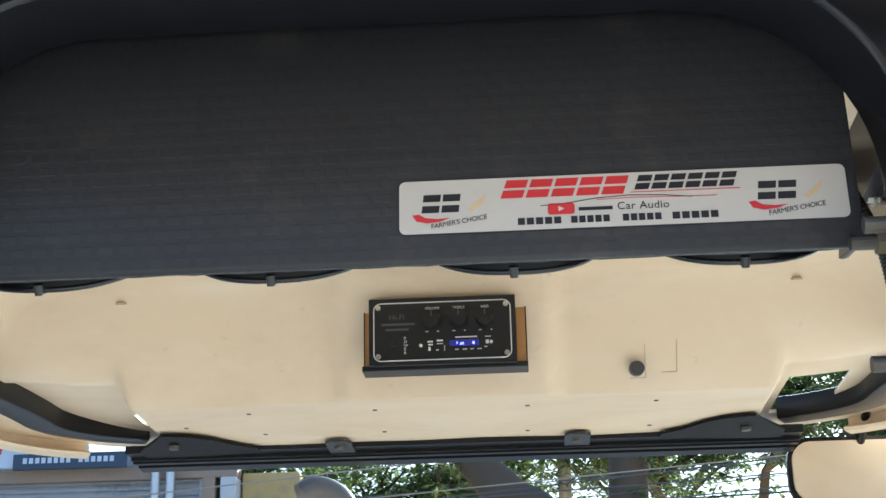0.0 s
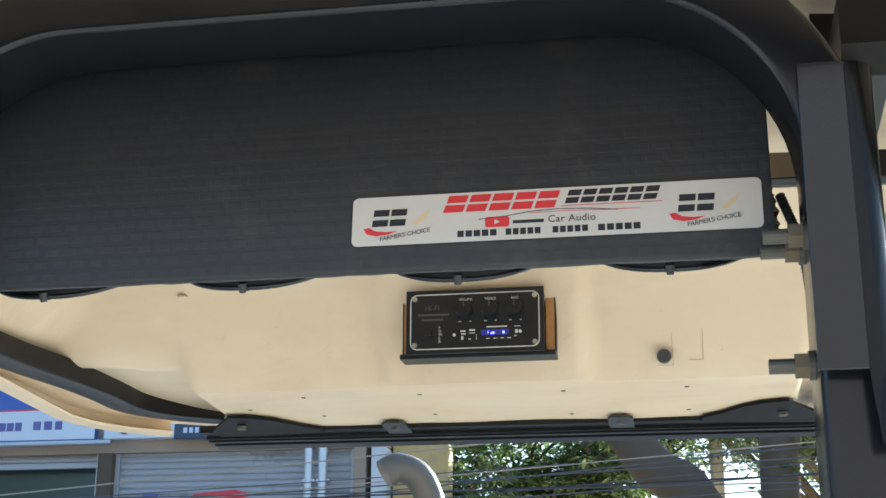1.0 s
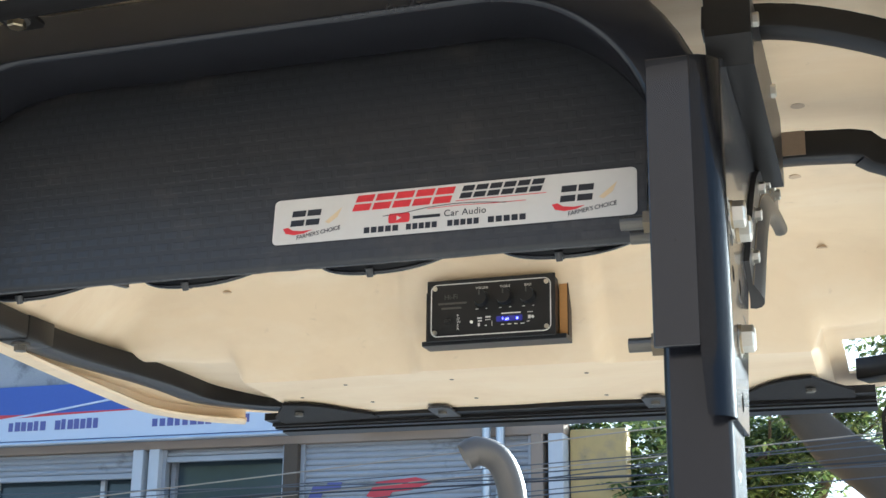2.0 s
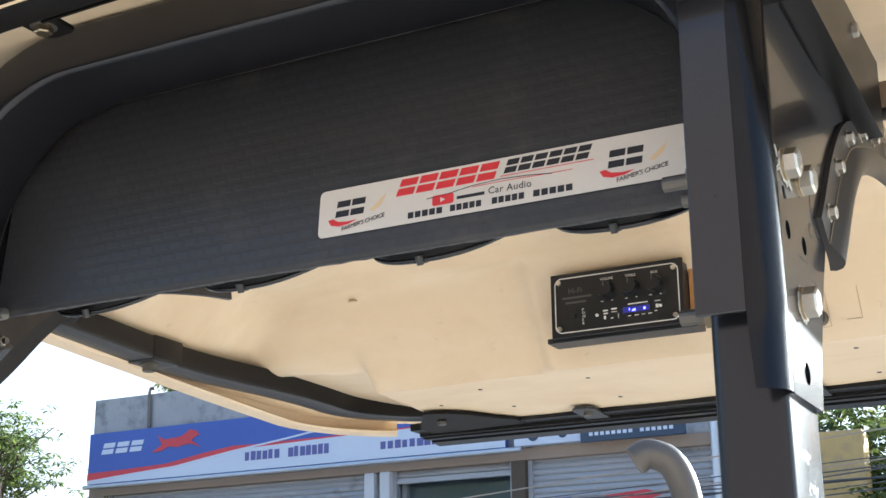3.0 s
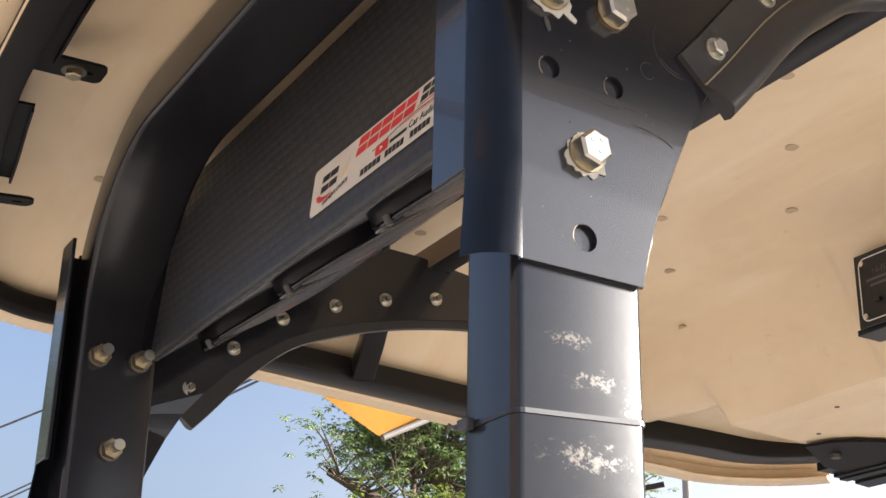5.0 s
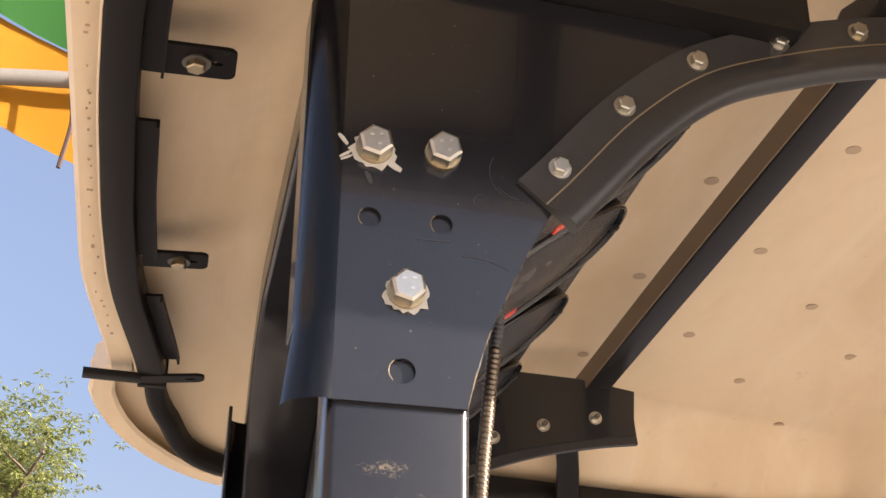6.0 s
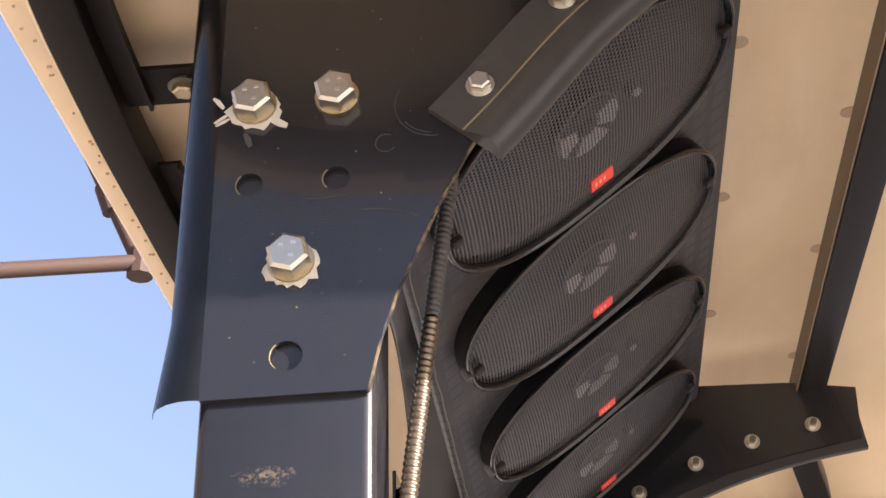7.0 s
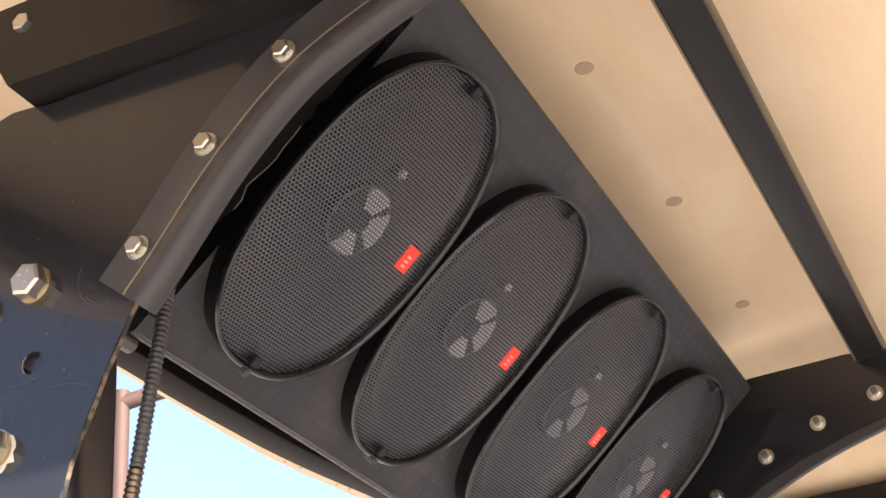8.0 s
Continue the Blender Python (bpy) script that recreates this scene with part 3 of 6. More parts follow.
    # bolts of the arm: small heads outside, nuts inside
    for y, z in ARM_BOLTS:
        b = part("bolt", hexagon((B(0.4345, y), y, z), (s, 0, 0), 0.0115, 0.006), M_ZINC, roll_bar)
        part("washer", rod((B(0.4340, y), y, z), (B(0.4352, y), y, z), 0.0075, 16), M_ZINC, b)
        n = part("nut", hexagon((B(0.426, y), y, z), (-s, 0, 0), 0.0105, 0.006, dome=False), M_SCREW, roll_bar)
        part("stud", rod((B(0.426, y), y, z), (B(0.4155, y), y, z), 0.0034, 10), M_DULL, n)
        part("washer", rod((B(0.4262, y), y, z), (B(0.4245, y), y, z), 0.0082, 18), M_ZINC, n)
    # large bolts of the bracket
    for k, (y, z) in enumerate(BOLTS):
        w = part("washer", rod((X(0.430), y, z), (X(0.4325), y, z), 0.0116, 20), M_GOLD, roll_bar)
        head = part("bolt_head", hexagon((X(0.4325), y, z), (s, 0, 0), 0.0218, 0.0095), M_ZINC, roll_bar)
        for dy, dz in ((-0.003, 0.003), (0.003, 0.004), (0.002, -0.003)):
            part("head_mark", box((min(X(0.442), X(0.4424)), y + dy - 0.0012, z + dz - 0.0008), (max(X(0.442), X(0.4424)), y + dy + 0.0012, z + dz + 0.0008)), M_SCREW, head)
        part("bolt_end", rod((X(0.377), y, z), (X(0.343), y, z), 0.0058, 14), M_DULL if s == 1 else M_ZINC, roll_bar)
        part("nut", hexagon((X(0.3725), y, z), (-s, 0, 0), 0.0205, 0.0105, dome=False), M_WORN if s == 1 else M_GOLD, roll_bar)
        part("washer", rod((X(0.3765), y, z), (X(0.3720), y, z), 0.0112, 18), M_DULL, roll_bar)
        if k != 1 and s == 1:
            rnd = random.Random(k + 3)
            ring = []
            for q in range(30):
                a = 2 * math.pi * q / 30
                r = 0.0120 + 0.0030 * rnd.random() + (0.0032 * rnd.random() if q % 3 == 0 and (math.cos(a) < 0.2 or math.sin(a) < -0.2) else 0.0)
                ring.append((y + r * math.cos(a), z - 0.002 + 0.85 * r * math.sin(a)))
            part("paint_flake", slab(ring, lambda u, v, w_: (X(0.4303 + w_), u, v), 0.0005), M_PRIMER, roll_bar, "flaked bare paint round the bolt")
    if s == 1:
        y, z = BOLTS[0]
        for dy, dz, ln, wd, turn in ((-0.0195, 0.004, 0.009, 0.0022, 128), (-0.017, -0.006, 0.009, 0.0016, 35), (-0.0165, -0.0085, 0.008, 0.0013, 28), (0.013, -0.012, 0.009, 0.0035, 150), (-0.003, -0.021, 0.009, 0.0028, 110)):
            c, sn = math.cos(radians(turn)), math.sin(radians(turn))
            shape = [(y + dy + u * c - v * sn, z + dz + u * sn + v * c) for u, v in ((-ln / 2, -wd / 2), (ln * 0.1, -wd * 0.7), (ln / 2, -wd * 0.2), (ln * 0.45, wd * 0.4), (-ln * 0.1, wd / 2), (-ln * 0.55, wd * 0.3))]
            part("paint_flake", slab(shape, lambda u, v, w_: (X(0.4303 + w_), u, v), 0.0006), M_PRIMER if dz > -0.02 else M_SCRATCH, roll_bar, "chipped paint flake")

# the bar itself: one rectangular tube bent over the top
bend = [(0.223 + 0.178 * math.cos(radians(a)), 2.199 + 0.178 * math.sin(radians(a))) for a in range(0, 91, 6)]
line = [(0.401, 0.0), (0.401, 1.2), (0.401, 1.9), *bend]
line = [(CX + u, 0.0215, v) for u, v in line] + [(CX - u, 0.0215, v) for u, v in line[::-1]]
part("bent_tube", sweep(line, rect(0.050, 0.083, 0.006, 4), (0, 1, 0)), M_POST, roll_bar, smooth=True)

tie = thing("cable_tie", (CX + 0.3925, 0.0215, 1.906), "thin black plastic cable tie tightened round the post", "cable tie")
ring = [(CX + 0.401 + u, 0.0215 + v, 1.906 + 0.06 * v) for u, v in rect(0.0509, 0.0839, 0.006, 4)]
part("strap", sweep(ring, rect(0.0009, 0.0026), (0, 0, 1), closed=True), M_INK_BLACK, tie)
part("lock", box((CX + 0.380, -0.0260, 1.901), (CX + 0.390, -0.0205, 1.907), 0.001), M_RUBBER, tie)
part("tail", sweep([(CX + 0.381, -0.024, 1.904), (CX + 0.378, -0.026, 1.9035), (CX + 0.376, -0.028, 1.905)], rect(0.004, 0.0015)), M_RUBBER, tie)

# ---- canopy ----
canopy = thing("canopy", (CX, 0.5, 2.23), "cream fibreglass tractor canopy roof on a black steel frame", "canopy")
RY0, RY1, HALF, RAD = -0.222, 1.285, 0.72, 0.22


def ease(v, a, b):
    t = min(1.0, max(0.0, (v - a) / (b - a)))
    return t * t * (3 - 2 * t)


def lip(y, x=9.0):
    """Height of the roof's edge: it rises to the rear, most of all in the middle."""
    return 2.234 + 0.12 * max(0.0, (0.85 - y) / 1.05) ** 1.6 - 0.045 * ease(abs(x - CX), 0.35, 0.70) * ease(y, 0.40, -0.10)


def inside(x, y, half=HALF, y0=RY0, y1=RY1, rad=RAD):
    """How far a point lies inside the roof's rounded outline."""
    qx, qy = abs(x - CX) - half + rad, abs(y - (y0 + y1) / 2) - (y1 - y0) / 2 + rad
    return rad - math.hypot(max(qx, 0), max(qy, 0)) - min(max(qx, qy), 0)


def roof_height(x, y):
    d = inside(x, y)
    top = 2.405 - 0.036 * max(0.0, (y - 0.45) / 0.4) ** 2 - 0.012 * ((x - CX) / 0.5) ** 2
    h = lip(y, x) + 0.025 + (top - lip(y, x) - 0.025) * ease(d, 0.0, 0.18)
    # front wall right across, and below it the flat shelf that rises towards the corners
    u = abs(x - CX)
    shelf = 2.229 - 0.012 * max(0.0, (y - 0.9) / 0.25) + (0.040 * ease(u, 0.434, 0.452) + 0.010 * ease(u, 0.46, 0.62)) * ease(y, 0.85, 0.92)
    bulge = 0.018 * (1 - ease(u, 0.13, 0.16))
    drop = min(1.0, max(0.0, (y - 0.812 + bulge) / 0.090))
    front = top + (shelf - top) * (drop * drop * (3 - 2 * drop) * (1 - drop) + drop ** 1.5 * drop)
    if y > 0.78:
        gap = max(0.0, 0.022 - abs(h - front)) / 0.022
        h = min(h, front) - gap * gap * 0.0055 * ease(y, 0.80, 0.84) * ease(u, 0.33, 0.45)
        h = max(h, lip(y, x) - 0.02) if u > 0.5 else h
    return h + 0.0011 * math.sin(21 * x + 2 + 3 * y) * math.sin(17 * y + 1.3 * math.sin(9 * x))


def scoop(x, y):
    """The rear edge is scooped forwards between its corners."""
    u = x - CX - 0.13 if x > CX else CX - x
    return y + (0.012 + (0.030 * ease(u, 0.16, 0.50) - 0.001) * (1 - ease(abs(x - CX), 0.465, 0.515))) * ease(y, 0.0, -0.18)


def bow(p):
    """The rear rail bends forwards on its way to the corners."""
    u = p.x - CX - 0.13 if p.x > CX else CX - p.x
    push = 0.037 * ease(u, 0.14, 0.50) * (1 - ease(abs(p.x - CX), 0.58, 0.69)) - 0.005 * (1 - ease(u, 0.0, 0.2))
    return Vector((p.x, p.y + push * ease(p.y, 0.04, -0.10), p.z))


def ring_line(inset, n=10, z_up=0.0, rear=RY0, bend=False):
    """The roof's outline, that far inside, as points in order."""
    pts, r = [], RAD - inset
    hx, cy, hy = HALF - inset, (rear + RY1) / 2, (RY1 - rear) / 2 - inset
    for sx, sy, a0 in ((1, 1, 0), (-1, 1, 90), (-1, -1, 180), (1, -1, 270)):
        for k in range(n + 1):
            a = radians(a0 + 90 * k / n)
            x, y = CX + sx * (hx - r) + r * math.cos(a), cy + sy * (hy - r) + r * math.sin(a)
            pts.append(Vector((x, y, lip(y, x) + z_up)))
    out = []
    for a, b in zip(pts, pts[1:] + pts[:1]):
        m = max(1, int((b - a).length / 0.03))
        out += [a.lerp(b, k / m) for k in range(m)]
    if bend:
        out = [Vector((p.x, scoop(p.x, p.y), p.z)) for p in out]
    return out


def swell(p):
    """The lip is fuller along the sides and round the front corners."""
    k = 0.009 * ease(p.y, 0.3, 0.9)
    return Vector((p.x + math.copysign(k, p.x - CX), p.y + k * ease(p.y, 1.1, 1.28), p.z - 0.3 * k))


# shell: a fine sheet over the plan, trimmed to the outline
bm = bmesh.new()
NX, NY = 180, 186
grid = {}
for i in range(NX + 1):
    for j in range(NY + 1):
        x, y = CX - HALF + 2 * HALF * i / NX, RY0 + (RY1 - RY0) * j / NY
        d = inside(x, y)
        if d < -0.0105:
            continue
        if d < 0:  # pull the last points onto the outline
            c = Vector((CX + max(-HALF + RAD, min(HALF - RAD, x - CX)), max(RY0 + RAD, min(RY1 - RAD, y))))
            v = Vector((x, y)) - c
            x, y = c + v.normalized() * RAD
        p = Vector((x, scoop(x, y), roof_height(x, y)))
        full = swell(p) - p
        near = 1 - min(1.0, max(d, 0.0) / 0.03)  # the sheet follows the lip at its edge
        grid[i, j] = bm.verts.new(p + Vector((full.x, full.y, 0)) * near)
for i in range(NX):
    for j in range(NY):
        four = [grid.get(k) for k in ((i, j), (i + 1, j), (i + 1, j + 1), (i, j + 1))]
        if None in four:
            continue
        u, y = four[0].co.x - CX, four[0].co.y
        if 0.466 < u < 0.555 and 1.000 < y < 1.190 or 0.452 < -u < 0.488 and 1.085 < y < 1.150:
            continue  # gaps between the shelf and the corners
        bm.faces.new(four[::-1])
for v in [v for v in bm.verts if not v.link_faces]:
    bm.verts.remove(v)
# the outer skin, 5 mm above, and the walls of the edges between the two
under = list(bm.faces)
rims = [(e.link_loops[0].vert, e.link_loops[0].link_loop_next.vert) for e in bm.edges if len(e.link_faces) == 1]
over = {v: bm.verts.new(v.co + Vector((0, 0, 0.005))) for v in list(bm.verts)}
for f in under:
    bm.faces.new([over[v] for v in f.verts][::-1])
for a, b in rims:
    bm.faces.new((b, a, over[a], over[b]))
part("roof_shell", bm, M_CREAM, canopy, smooth=True, wound=True)
# rolled lip all round, open between the front corners
edge = [swell(p) for p in ring_line(0.0, bend=True)]
front_gap = [p for p in edge if not (p.y > RY1 - 0.05 and abs(p.x - CX) < 0.585)]
k0 = next(k for k, p in enumerate(edge) if p in front_gap and edge[k - 1] not in front_gap)
order = [p for p in edge[k0:] + edge[:k0] if p in front_gap]
part("rolled_lip", sweep(order, [(0.0, 0.045), (0.003, 0.004), (-0.002, -0.002), (-0.026, 0.0), (-0.030, 0.004), (-0.026, 0.007), (-0.006, 0.007), (-0.004, 0.045)]), M_CREAM, canopy, smooth=True)
# moulded dimples in staggered rows: flush discs, the hollows' shade painted in darker cream
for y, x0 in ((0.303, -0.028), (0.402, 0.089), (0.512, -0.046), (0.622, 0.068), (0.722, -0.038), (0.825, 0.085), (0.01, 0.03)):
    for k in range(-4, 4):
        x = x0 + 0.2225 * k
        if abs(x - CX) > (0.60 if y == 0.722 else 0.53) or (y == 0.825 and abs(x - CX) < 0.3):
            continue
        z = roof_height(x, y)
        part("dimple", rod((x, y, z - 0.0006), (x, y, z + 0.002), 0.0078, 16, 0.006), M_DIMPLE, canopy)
# screw holes in the shelf
for x, y in ((-0.21, 0.95), (-0.035, 0.95), (0.175, 0.95), (0.35, 0.95), (-0.314, 1.02), (-0.208, 1.065), (-0.035, 1.08), (0.174, 1.10), (0.351, 1.09), (0.45, 1.05)):
    z = roof_height(x, y)
    part("screw_hole", rod((x, y, z - 0.0006), (x, y, z + 0.001), 0.0034, 10), M_INK_BLACK, canopy)
part("rubber_plug", rod((0.321, 0.869, 2.254), (0.321, 0.902, 2.260), 0.0095, 18, 0.011), M_RUBBER, canopy, "black rubber plug in the roof")


def wall_y(x, z):
    """Where the front wall of the roof stands at a height."""
    y = 0.80
    while roof_height(x, y) > z and y < 0.95:
        y += 0.001
    return y


for marks in (((0.374, 2.290), (0.374, 2.252), (0.354, 2.252)), ((0.332, 2.286), (0.333, 2.246), (0.312, 2.246))):
    pts = []
    for (x0, z0), (x1, z1) in zip(marks, marks[1:]):
        pts += [(x0 + (x1 - x0) * k / 6, z0 + (z1 - z0) * k / 6) for k in range(6)]
    part("pencil_mark", sweep([(x, wall_y(x, z) - 0.0009, z) for x, z in pts + [marks[-1]]], rect(0.0008, 0.0008)), M_DIMPLE, canopy, "faint drawn guide line")
# perimeter rail: box tube inside the lip; it stops at the front channel
rail_line = [p - Vector((0, 0, 0.010 * ease(p.y, 0.3, -0.05))) for p in ring_line(0.046, 10, 0.020, -0.205)]
rail_line = [Vector((p.x - math.copysign(0.062, p.x - CX) * ease(p.y, 0.66, 1.08), p.y - 0.022 * ease(p.y, 1.0, 1.2), p.z + 0.005 * ease(p.y, 0.7, 1.0))) for p in rail_line]
keep = [p for p in rail_line if not (p.y > RY1 - 0.075 and abs(p.x - CX) < 0.47)]
k0 = next(k for k, p in enumerate(rail_line) if p in keep and rail_line[k - 1] not in keep)
rail_pts = [p for p in rail_line[k0:] + rail_line[:k0] if p in keep]
side_rails = [[p for p in rail_pts if p.y > 0.02 and (p.x > CX) == right] for right in (True, False)]
for pts in side_rails:  # bent inwards to meet the front channel
    part("perimeter_rail", sweep(pts, rect(0.049, 0.034, 0.003, 2)), M_SATIN, canopy, smooth=True)
# the rear tube ends in a square joint on either side; a narrower pipe goes on round the corner
rear_pts = [bow(p - Vector((0, 0, 0.010 * ease(p.y, 0.3, -0.05)))) for p in ring_line(0.037, 16, 0.020, -0.205) if p.y < 0.05]
middle = [p for p in rear_pts if abs(p.x - CX) < 0.50]
part("rear_rail", sweep(middle, rect(0.031, 0.034, 0.003, 2)), M_RAIL, canopy, smooth=True)
for end, sign in ((middle[0], -1), (middle[-1], 1)):
    part("rail_joint", box((end.x - 0.006, end.y - 0.0175, end.z - 0.019), (end.x + 0.006, end.y + 0.0175, end.z + 0.018), 0.002), M_RAIL, canopy)
    bend = [p + Vector((0, 0.002, 0.003)) for p in rear_pts if (p.x - CX) * sign > 0.495]
    part("corner_pipe", sweep(bend, rect(0.025, 0.028, 0.008, 3)), M_RAIL, canopy, smooth=True)
for s in (1, -1):
    X = side(s)
    y = 0.655
    zc = min(side_rails[0], key=lambda p: abs(p.y - y)).z
    part("rail_sleeve", box((min(X(0.6475), X(0.7005)), y - 0.022, zc - 0.019), (max(X(0.6475), X(0.7005)), y + 0.045, zc + 0.019), 0.004), M_SATIN, canopy, smooth=True)
    nut = part("rail_nut", hexagon((X(0.674), y, zc - 0.0215), (0, 0, -1), 0.019, 0.009, dome=False), M_DULL, canopy)
    part("washer", rod((X(0.674), y, zc - 0.018), (X(0.674), y, zc - 0.0222), 0.014, 18), M_DULL, nut)
# thin cream line along the outer edge of the rear rail
bead = [bow(Vector((p.x, p.y, p.z - 0.010 * ease(p.y, 0.3, -0.05)))) for p in ring_line(0.0206, 10, 0.0032, -0.205) if p.y < -0.15 and abs(p.x - CX) < 0.49]
part("edge_bead", sweep(bead, circle(0.0013, 6)), M_CREAM, canopy, "thin cream bead along the rail edge")
# nicks in the rear lip and paint chips on the rear rail
rnd = random.Random(31)
nicks, chips = bmesh.new(), bmesh.new()
for p in ring_line(0.013, bend=True):
    if p.y < -0.18 and abs(p.x - CX) < 0.42:
        for k in range(rnd.choice((1, 1, 2))):
            x, y = p.x + rnd.uniform(-0.014, 0.014), p.y + rnd.gauss(0, 0.0015)
            a, b = rnd.uniform(0.0003, 0.0007), rnd.uniform(0.0006, 0.0019)
            box((x - a, y - b, p.z - 0.0024), (x + a, y + b, p.z - 0.0006), bm=nicks)
            if rnd.random() < 0.6:
                y, r = bow(Vector((x, -0.168, 0))).y + rnd.gauss(0, 0.006), rnd.uniform(0.0006, 0.0017)
                z = lip(-0.168, x) - 0.0070
                box((x - r, y - r * 0.7, z - 0.0004), (x + r * 0.8, y + r * 0.7, z + 0.001), bm=chips)
part("paint_chips", chips, M_PRIMER, canopy, "small pale paint chips")["kind"] = "stuff"
part("lip_nicks", nicks, M_DIMPLE, canopy, "row of dark nicks")["kind"] = "stuff"
# inner angle bars along the rear rail, and the bolted tabs between them
for x0, x1 in ((-0.352, -0.175), (-0.075, 0.185), (0.262, 0.47)):
    run = [bow(Vector((x0 + (x1 - x0) * k / 8, -0.1495, 2.3415))) for k in range(9)]
    bm = sweep(run, rect(0.031, 0.003))
    sweep([p + Vector((0, 0.0143, -0.0042)) for p in run], rect(0.0025, 0.0060), bm=bm)
    part("rear_angle", bm, M_RAIL, canopy)


def rounded_tab(x, y0, y1, width, z, rise, r):
    """A flat bar with rounded far corners and a slot behind its bolt."""
    h = width / 2
    loop = [(x - h, y0), (x + h, y0)] + [(x + h - r + r * math.cos(a), y1 - r + r * math.sin(a)) for a in (0, 0.5, 1.05, math.pi / 2)]
    loop += [(x - h + r + r * math.cos(a), y1 - r + r * math.sin(a)) for a in (math.pi / 2, 2.1, 2.65, math.pi)]
    slot = [(x + (0.0028 + 0.0) * math.cos(k * math.pi / 6), y1 - 0.017 + 0.0065 * math.sin(k * math.pi / 6)) for k in range(12)]
    return slab(loop, lambda u, v, w: (u - 0.22 * (v - y0) * (width > 0.03), v, z + w + (v + 0.14) * rise), 0.0035, [slot])


for x, tip, wide in ((-0.088, -0.083, 0.034), (0.281, -0.081, 0.042)):
    tab = part("tab", rounded_tab(x, -0.150, tip, wide, 2.343, 0.15, 0.008), M_RAIL, canopy)
    part("tab_bolt", hexagon((x - 0.008, -0.113, 2.346), (0, 0, -1), 0.0165, 0.007), M_GOLD, tab)
    part("washer", rod((x - 0.008, -0.113, 2.3478), (x - 0.008, -0.113, 2.3452), 0.0118, 16), M_DULL, tab)
part("rear_prong", rounded_tab(-0.376, -0.1500, -0.070, 0.022, 2.321, 0.10, 0.0095), M_RAIL, canopy)
part("rear_prong", sweep([(-0.376, -0.145, 2.3225), (-0.374, -0.18, 2.3225), (-0.372, -0.206, 2.3225), (-0.3715, -0.213, 2.3225)], rect(0.022, 0.008, 0.003)), M_RAIL, canopy, smooth=True)
# cross beam under the roof; its ends bend down to the rails
beam = [(CX - 0.645, 0.44, 2.275), (CX - 0.60, 0.43, 2.305), (CX - 0.54, 0.412, 2.330), (CX - 0.47, 0.406, 2.343), (CX, 0.406, 2.346), (CX + 0.47, 0.406, 2.343), (CX + 0.54, 0.412, 2.330), (CX + 0.60, 0.43, 2.305), (CX + 0.645, 0.44, 2.275)]
part("cross_beam", sweep(smooth_line([(x, y, z + 0.0025) for x, y, z in beam], 4), rect(0.030, 0.031, 0.003, 2)), M_SATIN, canopy, smooth=True)
# thin brown strip over the beam's rear face
web = [Vector(p) + Vector((0, -0.0160, 0.0035)) for p in beam if abs(p[0] - CX) < 0.5]
part("beam_side", sweep(smooth_line(web, 4), rect(0.0016, 0.0270)), M_BROWN_FACE, canopy, "brown side of the beam")
for s in (1, -1):
    X = side(s)
    stub = [(X(0.40), 0.125, 2.372), (X(0.48), 0.13, 2.366), (X(0.56), 0.145, 2.345), (X(0.61), 0.155, 2.318), (X(0.645), 0.16, 2.29)]
    part("rail_stub", sweep(smooth_line(stub, 4), rect(0.032, 0.024, 0.003, 2)), M_SATIN, canopy, smooth=True)
# front channel with grooves
CHANNEL = [(1.135, 2.2108), (1.168, 2.2108), (1.168, 2.2058), (1.18, 2.2058), (1.18, 2.2031), (1.196, 2.2031), (1.196, 2.2064), (1.212, 2.2064), (1.212, 2.202), (1.24, 2.1998), (1.24, 2.2196), (1.135, 2.2229)]
part("front_channel", slab(CHANNEL, lambda u, v, w: (CX - 0.505 + w, u, v), 1.015), M_SATIN, canopy, "black grooved channel")
for s in (1, -1):
    X = side(s)
    gusset = [(0.298, 1.130), (0.302, 1.104), (0.328, 1.082), (0.358, 1.042), (0.386, 1.022), (0.424, 1.012), (0.434, 1.030), (0.480, 1.105), (0.480, 1.150), (0.434, 1.150)]
    plate = part("corner_bracket", slab([(X(u), v) for u, v in gusset][::s], lambda u, v, w: (u, v + (0.010 if u > CX else 0.020), 2.2205 - 0.048 * (v - 0.9) + w), 0.004), M_RAIL, canopy)
    part("plate_bolt", hexagon((X(0.418), 1.085, 2.2115), (0, 0, -1), 0.016, 0.006), M_DULL, plate)
    x = CX + s * 0.177
    z = roof_height(x, 1.12) - 0.004
    tab = part("front_tab", slab([(x - 0.019, 1.168), (x - 0.019, 1.105), (x - 0.010, 1.095), (x + 0.010, 1.095), (x + 0.019, 1.105), (x + 0.019, 1.168)], lambda u, v, w: (u, v, 2.2075 + w + (1.168 - v) * 0.05), 0.004), M_STRIP, canopy)
    part("tab_screw", rod((x, 1.125, 2.2055), (x, 1.125, 2.213), 0.0075, 14), M_DULL, tab)

# ---- speaker box ----
BX0, BX1 = CX - 0.362, CX + 0.356
speaker_box = thing("speaker_box", (CX, 0.15, 2.14), "long black vinyl covered wedge speaker box across the roll bar", "speaker box")
nose = [(0.0542 + 0.0045 * math.cos(radians(a)), 2.1527 + 0.0045 * math.sin(radians(a))) for a in (175, 197, 220, 242, 264, 286, 308)]  # rounded lower edge
wedge = [*nose, (0.2840, 2.3255), (0.2845, 2.329), (0.280, 2.333), (0.090, 2.365), (0.0765, 2.3615), (0.0735, 2.3560), (0.0620, 2.2880)]
bm = bmesh.new()
rows = []
